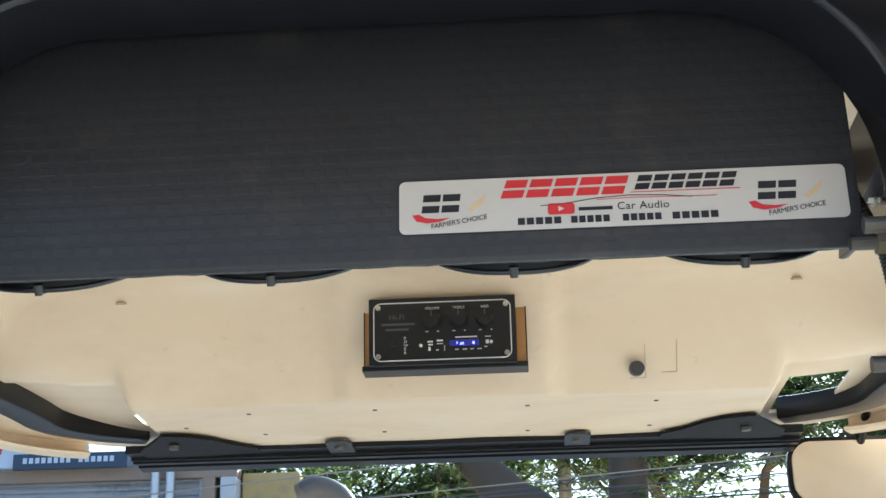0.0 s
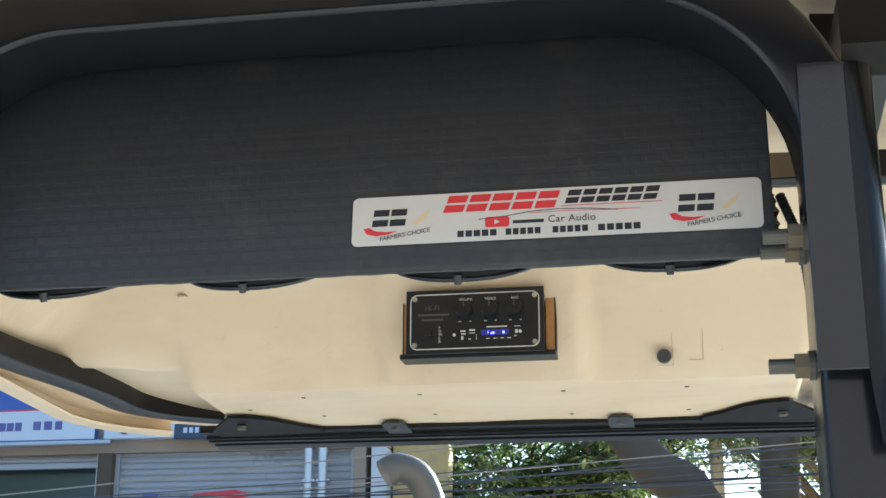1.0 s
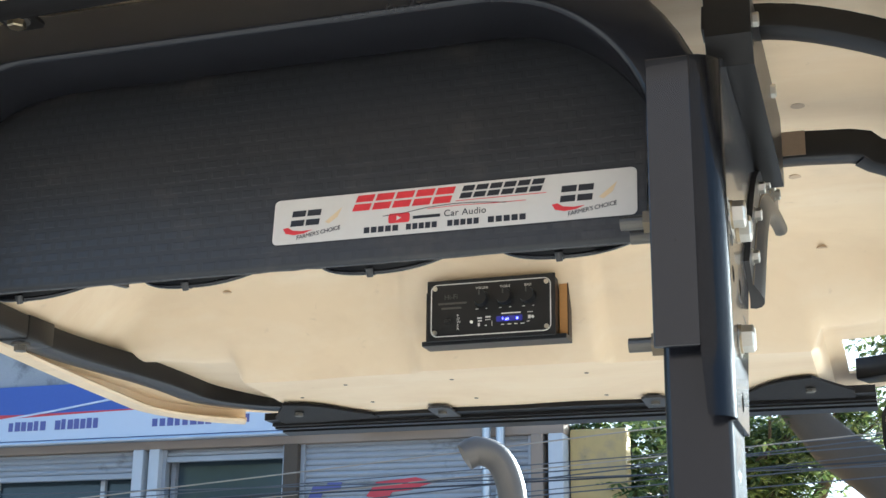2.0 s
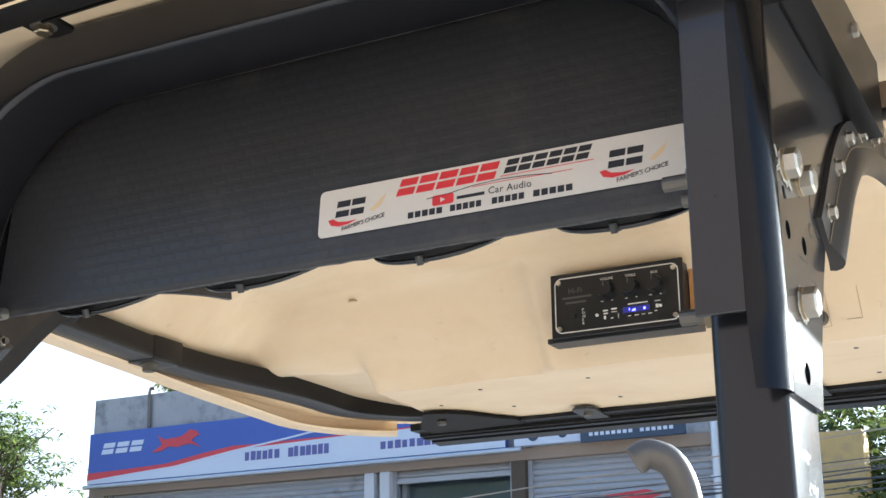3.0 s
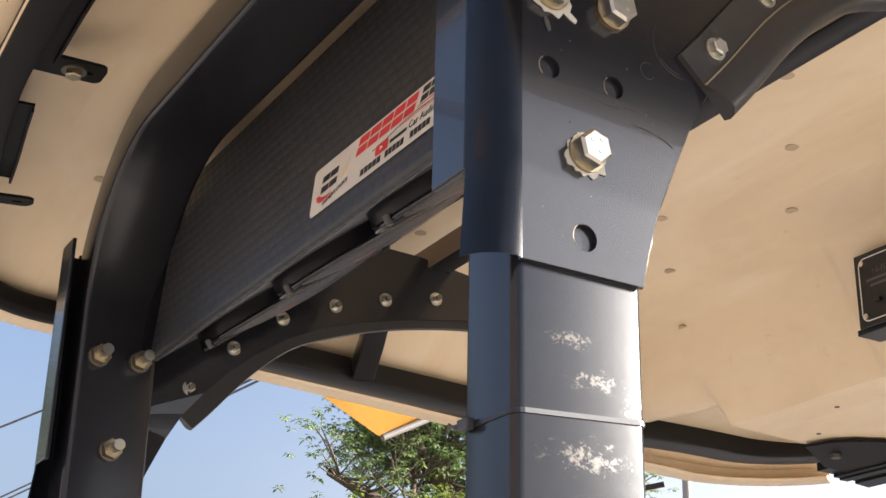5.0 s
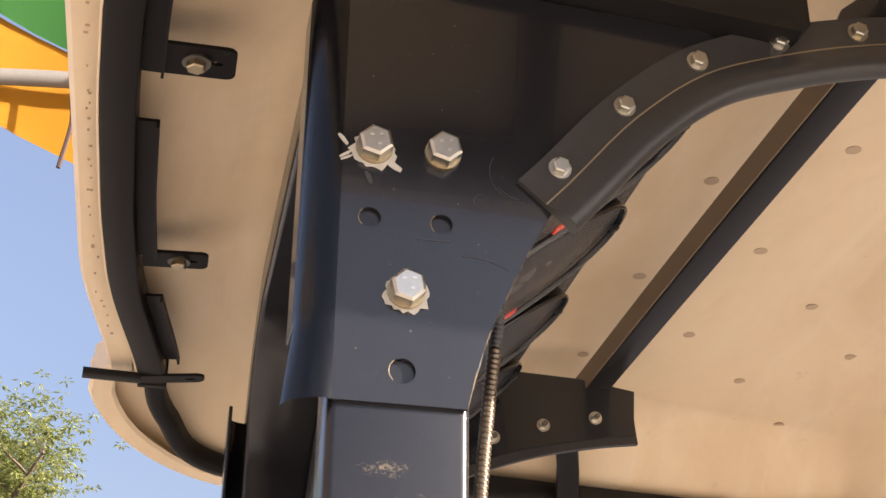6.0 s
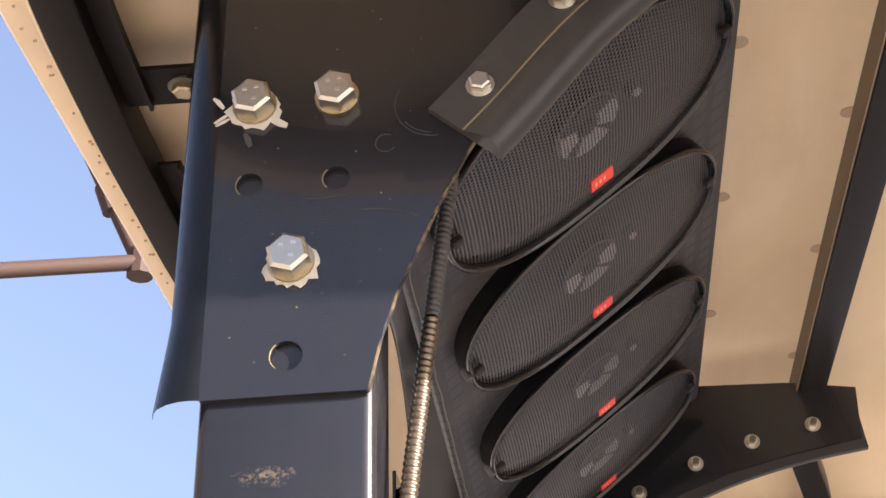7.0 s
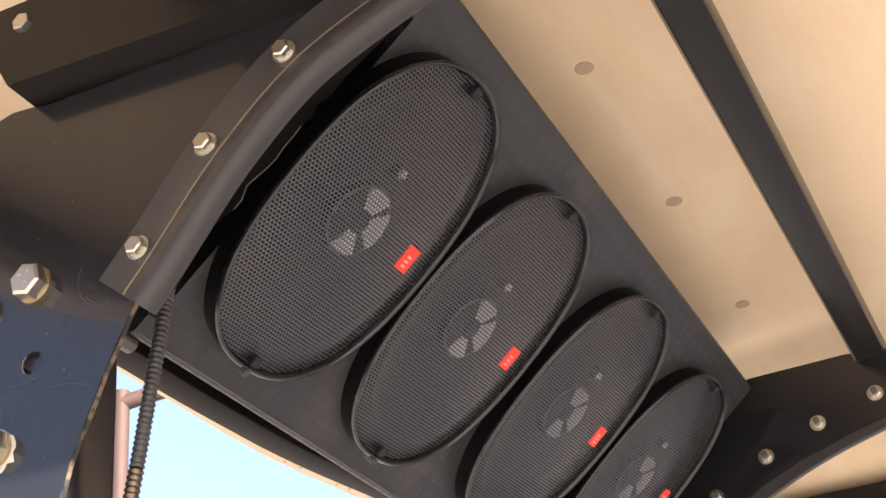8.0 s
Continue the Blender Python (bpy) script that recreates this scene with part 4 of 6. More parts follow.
for x, inset in ((BX0, 0.003), (BX0 + 0.004, 0.0), (BX1 - 0.004, 0.0), (BX1, 0.003)):
    cy, cz = 0.12, 2.27
    rows.append([bm.verts.new((x, y + (cy - y) * inset * 3, z + (cz - z) * inset * 3)) for y, z in wedge])
for r0, r1 in zip(rows, rows[1:]):
    for k in range(len(wedge)):
        j = (k + 1) % len(wedge)
        bm.faces.new((r0[k], r0[j], r1[j], r1[k]))
bm.faces.new(rows[0][::-1])
bm.faces.new(rows[-1])
part("cabinet", bm, M_VINYL, speaker_box, smooth=True)
rnd = random.Random(9)
seam = [(BX0 + 0.004 + (BX1 - BX0 - 0.008) * k / 60, 0.0570 + rnd.uniform(-0.0005, 0.0005), 2.1488 + rnd.uniform(-0.0004, 0.0004)) for k in range(61)]
part("bottom_seam", sweep(seam, rect(0.0010, 0.0008)), M_SEAM, speaker_box, "ragged seam edge")

# ---- speakers ----
V_UP = Vector((0, 0.7898, 0.6134))  # up the sloping face
N_OUT = Vector((0, 0.6134, -0.7898))  # out of it, down and forwards
FACE0 = Vector((0, 0.0555, 2.1480))


def torn_edge():
    """A loose torn flap of the vinyl along one end of the sloping face."""
    rnd = random.Random(41)
    inner, outer = [], []
    for k in range(31):
        along = 0.015 + 0.245 * k / 30
        base = FACE0 + V_UP * along
        reach = BX1 + 0.004 + 0.006 * math.sin(math.pi * k / 30) + rnd.uniform(-0.0016, 0.0016)
        inner.append(base + N_OUT * 0.0006 + Vector((BX1 - 0.006, 0, 0)))
        outer.append(base + N_OUT * (0.0015 + 0.003 * rnd.random()) + Vector((reach, 0, 0)))
    bm = bmesh.new()
    low = [(bm.verts.new(a), bm.verts.new(b)) for a, b in zip(inner, outer)]
    for p, q in zip(low, low[1:]):
        bm.faces.new((p[0], p[1], q[1], q[0]))
    bmesh.ops.solidify(bm, geom=bm.faces, thickness=0.0008)
    flap = part("torn_flap", bm, M_FLANGE, speaker_box, "torn black vinyl flap")
    # glints along the torn edge, put in as a pale line
    part("torn_glint", sweep(outer[10:19], rect(0.0007, 0.0007)), M_SEAM, flap, "pale line standing for glints on the torn edge")


torn_edge()
SPK_A, SPK_B = 0.0858, 0.1222  # half width and half length of a speaker


def oval(a, b, n=64, power=2.4):
    out = []
    for k in range(n):
        t = 2 * math.pi * k / n
        c, s = math.cos(t), math.sin(t)
        out.append((a * math.copysign(abs(c) ** (2 / power), c), b * math.copysign(abs(s) ** (2 / power), s)))
    return out


def swept_oval(profile, bm=None):
    """Carries (inset, height) pairs round the speaker's outline."""
    bm = bm or bmesh.new()
    rings = [[bm.verts.new((u, v, z)) for u, v in oval(SPK_A - d, SPK_B - d)] for d, z in profile]
    for r0, r1 in zip(rings, rings[1:]):
        for k in range(64):
            j = (k + 1) % 64
            bm.faces.new((r0[k], r0[j], r1[j], r1[k]))
    return bm


def speaker():
    """An oval coaxial speaker lying in its own xy plane, facing +z."""
    ob = thing("car_speaker", (0, 0, 0), "black oval coaxial car speaker with mesh grille and red badge", "speaker", "speakers in the box")
    part("basket_flange", swept_oval([(0.0016, 0.0), (0.0014, 0.0060), (0.0008, 0.0128), (0.0030, 0.0136)]), M_FLANGE, ob, "glossy black mounting flange", True)
    rim = [(0.0016, 0.0132), (0.0004, 0.0142), (0.0, 0.0156), (0.0005, 0.0172), (0.0016, 0.0180), (0.0029, 0.0178), (0.0038, 0.0167), (0.0042, 0.0150), (0.0045, 0.0120), (0.0046, 0.0080)]
    part("rim", swept_oval(rim), M_RIM, ob, "moulded black plastic rim", True)
    ga, gb = SPK_A - 0.0047, SPK_B - 0.0047
    bm = bmesh.new()
    centre = bm.verts.new((0, 0, 0.0243))
    last = None
    for f in (0.25, 0.5, 0.72, 0.82, 0.89, 0.94, 0.975, 1.0):
        ring = [bm.verts.new((u * f, v * f, 0.0128 + 0.0115 * (1 - f**2))) for u, v in oval(ga, gb)]
        for k in range(64):
            j = (k + 1) % 64
            if last:
                bm.faces.new((last[k], last[j], ring[j], ring[k]))
            else:
                bm.faces.new((centre, ring[k], ring[j]))
        last = ring
    skin = bmesh.ops.duplicate(bm, geom=list(bm.faces))["geom"]  # inner skin of the sheet
    bmesh.ops.translate(bm, verts=[g for g in skin if isinstance(g, bmesh.types.BMVert)], vec=(0, 0, -0.0006))
    part("grille", bm, M_GRILLE, ob, "black perforated steel grille", True)
    bm = bmesh.new()
    last = None
    for f, z in ((1.0, 0.004), (0.92, 0.0085), (0.84, 0.0095), (0.77, 0.004), (0.55, 0.001), (0.35, 0.0), (0.30, 0.002)):
        ring = [bm.verts.new((u * f, v * f, z + 0.0015)) for u, v in oval(ga, gb)]
        if last:
            for k in range(64):
                j = (k + 1) % 64
                bm.faces.new((last[k], last[j], ring[j], ring[k]))
        last = ring
    bm.faces.new(last)
    part("cone", bm, M_CONE, ob, "", True)
    housing = part("tweeter", rod((0.0, 0.0, 0.002), (0.0, 0.0, 0.0095), 0.0275, 32, 0.0262), M_CONE, ob, "", True)
    part("tweeter_ring", sweep([(0.0255 * math.cos(k * math.pi / 16), 0.0255 * math.sin(k * math.pi / 16), 0.0098) for k in range(32)], circle(0.0010, 6), closed=True), M_DULL, housing)
    part("tweeter_dome", rod((0.0, 0.0, 0.0095), (0.0, 0.0, 0.0120), 0.0075, 20, 0.0052), M_CONE, housing, "", True)
    for a0, a1, mat in ((58, 120, M_SILVER), (-30, 42, M_SILVER), (-112, -56, M_SCREW), (145, 214, M_CONE)):
        steps = 6
        pts = [(0.0245 * math.cos(radians(a0 + (a1 - a0) * k / steps)), 0.0245 * math.sin(radians(a0 + (a1 - a0) * k / steps))) for k in range(steps + 1)]
        pts += [(0.0092 * math.cos(radians(a1 + (a0 - a1) * k / steps)), 0.0092 * math.sin(radians(a1 + (a0 - a1) * k / steps))) for k in range(steps + 1)]
        part("tweeter_vane", slab(pts, lambda u, v, w: (u, v, 0.0098 + w + 0.05 * math.hypot(u, v)), 0.001), mat, housing, "bright silver vane" if mat == M_SILVER else "")
    small = part("small_tweeter", rod((0.0036, 0.0420, 0.004), (0.0036, 0.0420, 0.0105), 0.0062, 16), M_CONE, ob)
    part("cap", rod((0.0036, 0.0420, 0.0105), (0.0036, 0.0420, 0.0122), 0.0036, 14, 0.0028), M_SILVER, small, "silver cap")
    bm = slab([(0.0448, -0.0085), (0.0582, -0.0085), (0.0582, 0.0105), (0.0448, 0.0105)], lambda u, v, w: (u, v, 0.0194 + w), 0.0014)
    badge = part("badge", bm, M_BADGE, ob, "small red badge")
    for v0 in (-0.0055, -0.0018, 0.0019):
        part("badge_bar", box((0.0495, v0, 0.0206), (0.0540, v0 + 0.0018, 0.0210)), M_BADGE_INK, badge)
    for s in (1, -1):
        part("grille_clip", box((-0.0035, s * (SPK_B - 0.0090) - 0.004, 0.0150), (0.0035, s * (SPK_B - 0.0090) + 0.004, 0.0204), 0.0012), M_CONE, ob)
    part("grille_foot", rod((0.0, -SPK_B + 0.0010, 0.0110), (0.0, -SPK_B - 0.0010, 0.0190), 0.0042, 10, 0.0030), M_RUBBER, ob, "", True)
    return ob


def speaker_pose(x, along, tilt=0.0):
    o = FACE0 + V_UP * along + Vector((x, 0, 0))
    x_axis = V_UP.cross(N_OUT)
    m = Matrix((x_axis, V_UP, N_OUT)).transposed().to_4x4()
    m.translation = o
    return m @ pose(0, 0, 0, 0, 0, tilt)


first = speaker()
spots = [(0.3465, 0.1433), (0.1710, 0.1410), (-0.0175, 0.1433), (-0.1985, 0.1425)]
for k, (x, along) in enumerate(spots):
    if k:
        copy_thing(first, speaker_pose(x, along, (0, 1.9, 1.6, 2.2)[k]))
    else:
        first.matrix_basis = speaker_pose(x, along, 1.8)

# ---- sticker ----
SX0, SX1, SZ0, SZ1 = 0.081, 0.419, 2.1705, 2.2165
sticker = thing("sticker", ((SX0 + SX1) / 2, 0.05, SZ0), "white rectangular printed shop sticker with dark rounded border", "sticker")


def on_back(u, v, w):
    """The rear face of the box: u along it from the sticker's left end, v up from its lower edge, w out of it."""
    z = SZ0 + v
    t = (z - 2.146) / (2.356 - 2.146)
    return (SX0 + u, 0.0495 + t * 0.0185 - 0.0006 - w, z)


W, H = SX1 - SX0, SZ1 - SZ0


def shifted(loop, du, dv):
    return [(u + du, v + dv) for u, v in loop]


part("border", slab(shifted(rect(W, H, 0.006, 5), W / 2, H / 2), on_back, 0.0003), M_INK_BLACK, sticker)
part("face", slab(shifted(rect(W - 0.0022, H - 0.0022, 0.005, 5), W / 2, H / 2), lambda u, v, w: on_back(u, v, w + 0.0004), 0.0003), M_STICKER, sticker)


def ink(name, loop, mat, lift=0.0009, label=""):
    return part(name, slab(loop, lambda u, v, w: on_back(u, v, w + lift), 0.0002), mat, sticker, label)


def block_word(name, u0, v0, width, height, count, mat, slant, gap=0.2, bar=0.18):
    """A brand's word as slanted blocks, each split by a slit."""
    step = width / count
    for k in range(count):
        a, b = u0 + k * step, u0 + k * step + step * (1 - gap)
        for lo, hi in ((0.0, 0.5 - bar / 2), (0.5 + bar / 2, 1.0)):
            s0, s1 = slant * height * lo, slant * height * hi
            ink(name, [(a + s0, v0 + height * lo), (b + s0, v0 + height * lo), (b + s1, v0 + height * hi), (a + s1, v0 + height * hi)], mat)


block_word("brand_block", 0.078, 0.0275, 0.095, 0.0150, 5, M_INK_RED, 0.35, 0.13, 0.13)
block_word("brand_block", 0.179, 0.0305, 0.076, 0.0118, 6, M_INK_BLACK, 0.35, 0.16, 0.14)
ink("underline", [(0.176, 0.0282), (0.258, 0.0282), (0.258, 0.0288), (0.176, 0.0288)], M_INK_RED)
# line drawing of a car's roof over the second row
carline = [(0.108, 0.0205), (0.130, 0.0222), (0.150, 0.0252), (0.175, 0.0265), (0.200, 0.0255), (0.222, 0.0232)]
ink("car_outline", carline + [(u, v - 0.0006) for u, v in carline[::-1]], M_INK_BLACK)
carline2 = [(0.150, 0.0238), (0.180, 0.0244), (0.210, 0.0236), (0.240, 0.0235)]
ink("car_outline", carline2 + [(u, v - 0.0005) for u, v in carline2[::-1]], M_INK_RED)
ink("play_button", shifted(rect(0.020, 0.0092, 0.002, 3), 0.1235, 0.0172), M_INK_RED, 0.0009, "red rounded play button")
ink("play_mark", [(0.1213, 0.0150), (0.1213, 0.0194), (0.1258, 0.0172)], M_STICKER, 0.0012)
ink("brand_bar", [(0.1365, 0.0150), (0.1620, 0.0150), (0.1620, 0.0178), (0.1365, 0.0178)], M_INK_BLACK)
letters("writing", "Car Audio", 0.0088, lambda u, v, w: on_back(0.1652 + u, 0.0147 + v, 0.0010 + w), M_INK_BLACK, sticker, 0.0, 1.05, 0.0001)
for u0, u1 in ((0.0905, 0.1245), (0.1305, 0.1605), (0.1690, 0.1990), (0.2060, 0.2415)):
    step = (u1 - u0) / 5
    for k in range(5):
        ink("number_bar", [(u0 + k * step, 0.0052), (u0 + (k + 0.78) * step, 0.0052), (u0 + (k + 0.78) * step, 0.0108), (u0 + k * step, 0.0108)], M_INK_BLACK)
for u0 in (0.018, 0.270):
    block_word("logo_block", u0, 0.0180, 0.030, 0.0150, 2, M_INK_BLACK, 0.12, 0.12, 0.22)
    sw = [(u0 - 0.007, 0.0165), (u0 - 0.004, 0.0115), (u0 + 0.004, 0.0095), (u0 + 0.014, 0.0105), (u0 + 0.022, 0.0135), (u0 + 0.012, 0.0128), (u0 + 0.003, 0.0140), (u0 - 0.002, 0.0172)]
    ink("logo_swoosh", sw, M_INK_RED)
    ink("logo_feather", [(u0 + 0.034, 0.020), (u0 + 0.050, 0.0330), (u0 + 0.046, 0.024), (u0 + 0.038, 0.018)], M_INK_GOLD, 0.0007)
    ca, sa = math.cos(radians(9)), math.sin(radians(9))
    letters("writing", "FARMER'S CHOICE", 0.0056, lambda u, v, w: on_back(u0 + 0.007 + u * ca - v * sa, 0.0048 + u * sa + v * ca, 0.0010 + w), M_INK_BLACK, sticker, 0.15, 0.92, 0.0001)

# ---- amplifier ----
AX0, AX1, AZ0, AZ1, AY = -0.0265, 0.1640, 2.2525, 2.3425, 0.806
amp = thing("amplifier", (CX, 0.85, 2.25), "small black panel amplifier in a plywood case on the roof", "amplifier")
for x0, x1 in ((AX0 - 0.0075, AX0), (AX1, AX1 + 0.0120)):
    ply = part("ply_edge", box((x0, AY + 0.022, AZ0 + 0.0035), (x1, AY + 0.040, AZ1 - 0.009), 0.0006), M_WOOD, amp, "bare orange plywood edge")
    out = x1 if x0 == AX1 else x0 - 0.0016
    part("stained_side", box((out, AY + 0.0215, AZ0 + 0.003), (out + 0.0016, AY + 0.041, AZ1 - 0.0085)), M_STAIN, ply, "dark stained side")
part("base_board", box((AX0 - 0.0095, AY + 0.004, AZ0 - 0.0045), (AX1 + 0.0140, AY + 0.041, AZ0 + 0.0025), 0.0008), M_AMP, amp, "thin black board under the case")
part("case", box((AX0 + 0.002, AY + 0.0025, AZ0 + 0.006), (AX1 - 0.001, AY + 0.042, AZ1 - 0.004), 0.001), M_AMP, amp)
panel = part("faceplate", box((AX0, AY - 0.002, AZ0), (AX1, AY + 0.002, AZ1), 0.001), M_AMP, amp, "black printed faceplate")
AW, AH = AX1 - AX0, AZ1 - AZ0


def on_amp(u, v, w):
    return (AX0 + u, AY - 0.0021 - w, AZ0 + v)


outer = shifted(rect(AW - 0.012, AH - 0.012, 0.010, 6), AW / 2, AH / 2)
inner_l = shifted(rect(AW - 0.0148, AH - 0.0148, 0.0087, 6), AW / 2, AH / 2)
part("white_frame_line", slab(outer, on_amp, 0.0003, [inner_l]), M_AMP_TRIM, panel)
for u in (0.0125, AW - 0.0125):
    for v in (0.0125, AH - 0.0125):
        part("screw", rod(on_amp(u, v, 0), on_amp(u, v, 0.0022), 0.0034, 14), M_SCREW, panel)
for k, u in enumerate((0.082, 0.117, 0.151)):
    knob = part("knob", rod(on_amp(u, 0.0590, 0), on_amp(u, 0.0590, 0.012), 0.0118, 28, 0.0105), M_AMP, panel, "black round knob", True)
    part("pointer", box((AX0 + u - 0.0009, AY - 0.0147, AZ0 + 0.062), (AX0 + u + 0.0009, AY - 0.0139, AZ0 + 0.069)), M_AMP_DIM, knob)
    for du, wd in ((-0.0085, 0.004), (0.0065, 0.0025)):
        part("scale_mark", slab([(u + du, 0.0435), (u + du + wd, 0.0435), (u + du + wd, 0.0445), (u + du, 0.0445)], on_amp, 0.0003), M_AMP_TRIM, panel)
    letters("writing", ("VOLUME", "TREBLE", "BASS")[k], 0.0048, lambda a, b, w: on_amp(u - (0.0085, 0.0078, 0.0052)[k] + a, 0.0735 + b, w), M_AMP_TRIM, panel, 0.0, 1.0, 0.0002)
letters("writing", "Hi-Fi", 0.0105, lambda a, b, w: on_amp(0.026 + a, 0.0610 + b, w), M_AMP_DIM, panel, 0.0, 1.0, 0.0002)
for v0, u0, u1 in ((0.0535, 0.017, 0.060), (0.0465, 0.022, 0.052)):
    part("faded_bar", slab([(u0, v0), (u1, v0), (u1, v0 + 0.0028), (u0, v0 + 0.0028)], on_amp, 0.0002), M_AMP_DIM, panel)
for k, ch in enumerate("POWER"):
    letters("writing", ch, 0.0052, lambda a, b, w: on_amp(0.0455 + a, 0.0345 - k * 0.0048 + b, w), M_AMP_TRIM, panel, 0.0, 1.0, 0.0002)
for u0, v0, w0, h0 in ((0.076, 0.0295, 0.007, 0.002), (0.077, 0.0255, 0.006, 0.002), (0.088, 0.0305, 0.008, 0.0022), (0.088, 0.0270, 0.008, 0.001), (0.077, 0.0185, 0.003, 0.005), (0.087, 0.0185, 0.0035, 0.0014), (0.1115, 0.0185, 0.0045, 0.0012), (0.121, 0.0185, 0.0055, 0.0012), (0.131, 0.0185, 0.0045, 0.0012), (0.140, 0.0185, 0.0055, 0.0012), (0.112, 0.0345, 0.028, 0.0016), (0.150, 0.0345, 0.008, 0.001), (0.151, 0.0255, 0.004, 0.005), (0.149, 0.021, 0.004, 0.0012), (0.0975, 0.018, 0.0008, 0.007)):
    part("print_bar", slab([(u0, v0), (u0 + w0, v0), (u0 + w0, v0 + h0), (u0, v0 + h0)], on_amp, 0.0002), M_AMP_TRIM, panel)
for u, v in ((0.0675, 0.0255), (0.158, 0.0275)):
    part("jack", rod(on_amp(u, v, 0), on_amp(u, v, 0.002), 0.0021, 12), M_AMP_TRIM, panel)
part("power_switch", box((AX0 + 0.028, AY - 0.0055, AZ0 + 0.0255), (AX0 + 0.036, AY - 0.002, AZ0 + 0.031), 0.0008), M_AMP, panel)
window = part("display", slab([(0.1045, 0.0235), (0.1425, 0.0235), (0.1425, 0.0315), (0.1045, 0.0315)], on_amp, 0.0006), M_LED_DIM, panel, "dark window with lit blue digits")
for u0, v0, w0, h0 in ((0.1135, 0.0262, 0.0012, 0.003), (0.1175, 0.0250, 0.0032, 0.0012), (0.1185, 0.0265, 0.0030, 0.0012), (0.1215, 0.0250, 0.0012, 0.0034), (0.1340, 0.0255, 0.0028, 0.0032)):
    part("digit_segment", slab([(u0, v0), (u0 + w0, v0), (u0 + w0, v0 + h0), (u0, v0 + h0)], lambda u, v, w: on_amp(u, v, w + 0.0007), 0.0003), M_LED, window, "glowing blue segment")

# ---- cable conduit ----
conduit = thing("cable_conduit", (CX + 0.40, 0.08, 1.2), "flexible ribbed cable conduit strapped down the post", "conduit")
line = smooth_line([(0.436, 0.116, 2.22), (0.4495, 0.103, 2.17), (0.4549, 0.0951, 2.11), (0.4590, 0.0874, 2.05), (0.4643, 0.0798, 1.99), (0.4709, 0.0735, 1.93), (0.4760, 0.0705, 1.87), (0.478, 0.0695, 1.80), (0.476, 0.0695, 1.5), (0.476, 0.0695, 1.2)], 8)


def ribbed(points, r, pitch, lo, hi):
    """A tube whose radius swells at every rib."""
    length = [0.0]
    for a, b in zip(points, points[1:]):
        length.append(length[-1] + (b - a).length)
    bm, s, rings, k = bmesh.new(), lo * length[-1], [], 0
    end, i = hi * length[-1], 0
    while s <= end:
        while i < len(points) - 2 and length[i + 1] < s:
            i += 1
        f = (s - length[i]) / max(1e-6, length[i + 1] - length[i])
        p, d = points[i].lerp(points[i + 1], f), points[i + 1] - points[i]
        _, a, b = frame_of(d, (1, 0, 0))
        rad = r * (1.0 if k % 4 in (1, 2) else 0.84)
        rings.append([bm.verts.new(p + rad * (a * math.cos(q * math.pi / 5) + b * math.sin(q * math.pi / 5))) for q in range(10)])
        s += pitch / 4
        k += 1
    for r0, r1 in zip(rings, rings[1:]):
        for q in range(10):
            j = (q + 1) % 10
            bm.faces.new((r0[q], r0[j], r1[j], r1[q]))
    return bm


part("black_sleeve", ribbed(line, 0.0044, 0.0034, 0.0, 0.182), M_RUBBER, conduit, "black plastic corrugated sleeve", True)
part("steel_hose", ribbed(line, 0.0045, 0.0036, 0.182, 0.75), M_COND, conduit, "ribbed steel hose", True)

# ---- exhaust stack and mirror ----
exhaust = thing("exhaust_stack", (-0.20, 1.78, 0), "grey metal exhaust stack with a bent open tip", "exhaust")
line = smooth_line([(-0.262, 1.745, 2.226), (-0.236, 1.756, 2.240), (-0.196, 1.772, 2.222), (-0.172, 1.782, 2.165), (-0.166, 1.785, 2.08)], 6)
bm = sweep(line, circle(0.030, 20), (0, 1, 0), caps=False)
bmesh.ops.solidify(bm, geom=bm.faces, thickness=0.003)
part("bent_tip", bm, M_CHROME, exhaust, smooth=True)
part("stack", rod((-0.166, 1.785, 0), (-0.166, 1.785, 2.085), 0.036, 24), M_CHROME, exhaust, smooth=True)
part("clamp", rod((-0.166, 1.785, 2.075), (-0.166, 1.785, 2.095), 0.039, 24), M_SCREW, exhaust)

mirror_ob = thing("wing_mirror", (0.70, 1.32, 2.18), "cream backed wing mirror in a dark rim on a stalk", "mirror")
bm = slab(shifted(rect(0.20, 0.095, 0.030, 5), 0.69, 2.178), lambda u, v, w: (u, 1.30 + w, v), 0.022)
part("mirror_back", bm, M_CREAM, mirror_ob, smooth=True)
bm = slab(shifted(rect(0.214, 0.109, 0.036, 5), 0.69, 2.178), lambda u, v, w: (u, 1.306 + w, v), 0.014)
part("rim", bm, M_SATIN, mirror_ob)
part("stalk", rod((0.70, 1.31, 2.22), (0.70, 1.235, 2.262), 0.007, 10), M_SATIN, mirror_ob)

# ---- unseen wall added behind the camera, to darken reflections and bounce light ----
tagged(part("wall_south", box((-4.5, -8.3, 0), (14, -8.0, 6.2)), M_DARKWALL), "plain dark wall added unseen behind the camera", "wall", kind="structure")

# ---- shops across the street ----
FY = 14.0  # plane of the shop fronts
shop = thing("shop_building", (-7.8, FY + 3, 0), "single storey shop block with weathered parapet and rolling shutters", "building")
part("rear_wall", box((-12.75, FY + 0.5, 0), (-2.95, FY + 6, 4.3)), M_PLASTER, shop)
part("lintel", box((-12.75, FY, 4.28), (-2.95, FY + 0.5, 4.42), 0.01), M_PLASTER, shop)
part("parapet", box((-12.78, FY + 0.05, 4.42), (-6.05, FY + 0.28, 5.64), 0.015), M_CONCRETE, shop, "stained bare concrete parapet")
part("parapet", box((-6.05, FY + 0.05, 4.42), (-2.95, FY + 0.28, 4.60), 0.015), M_CONCRETE, shop)
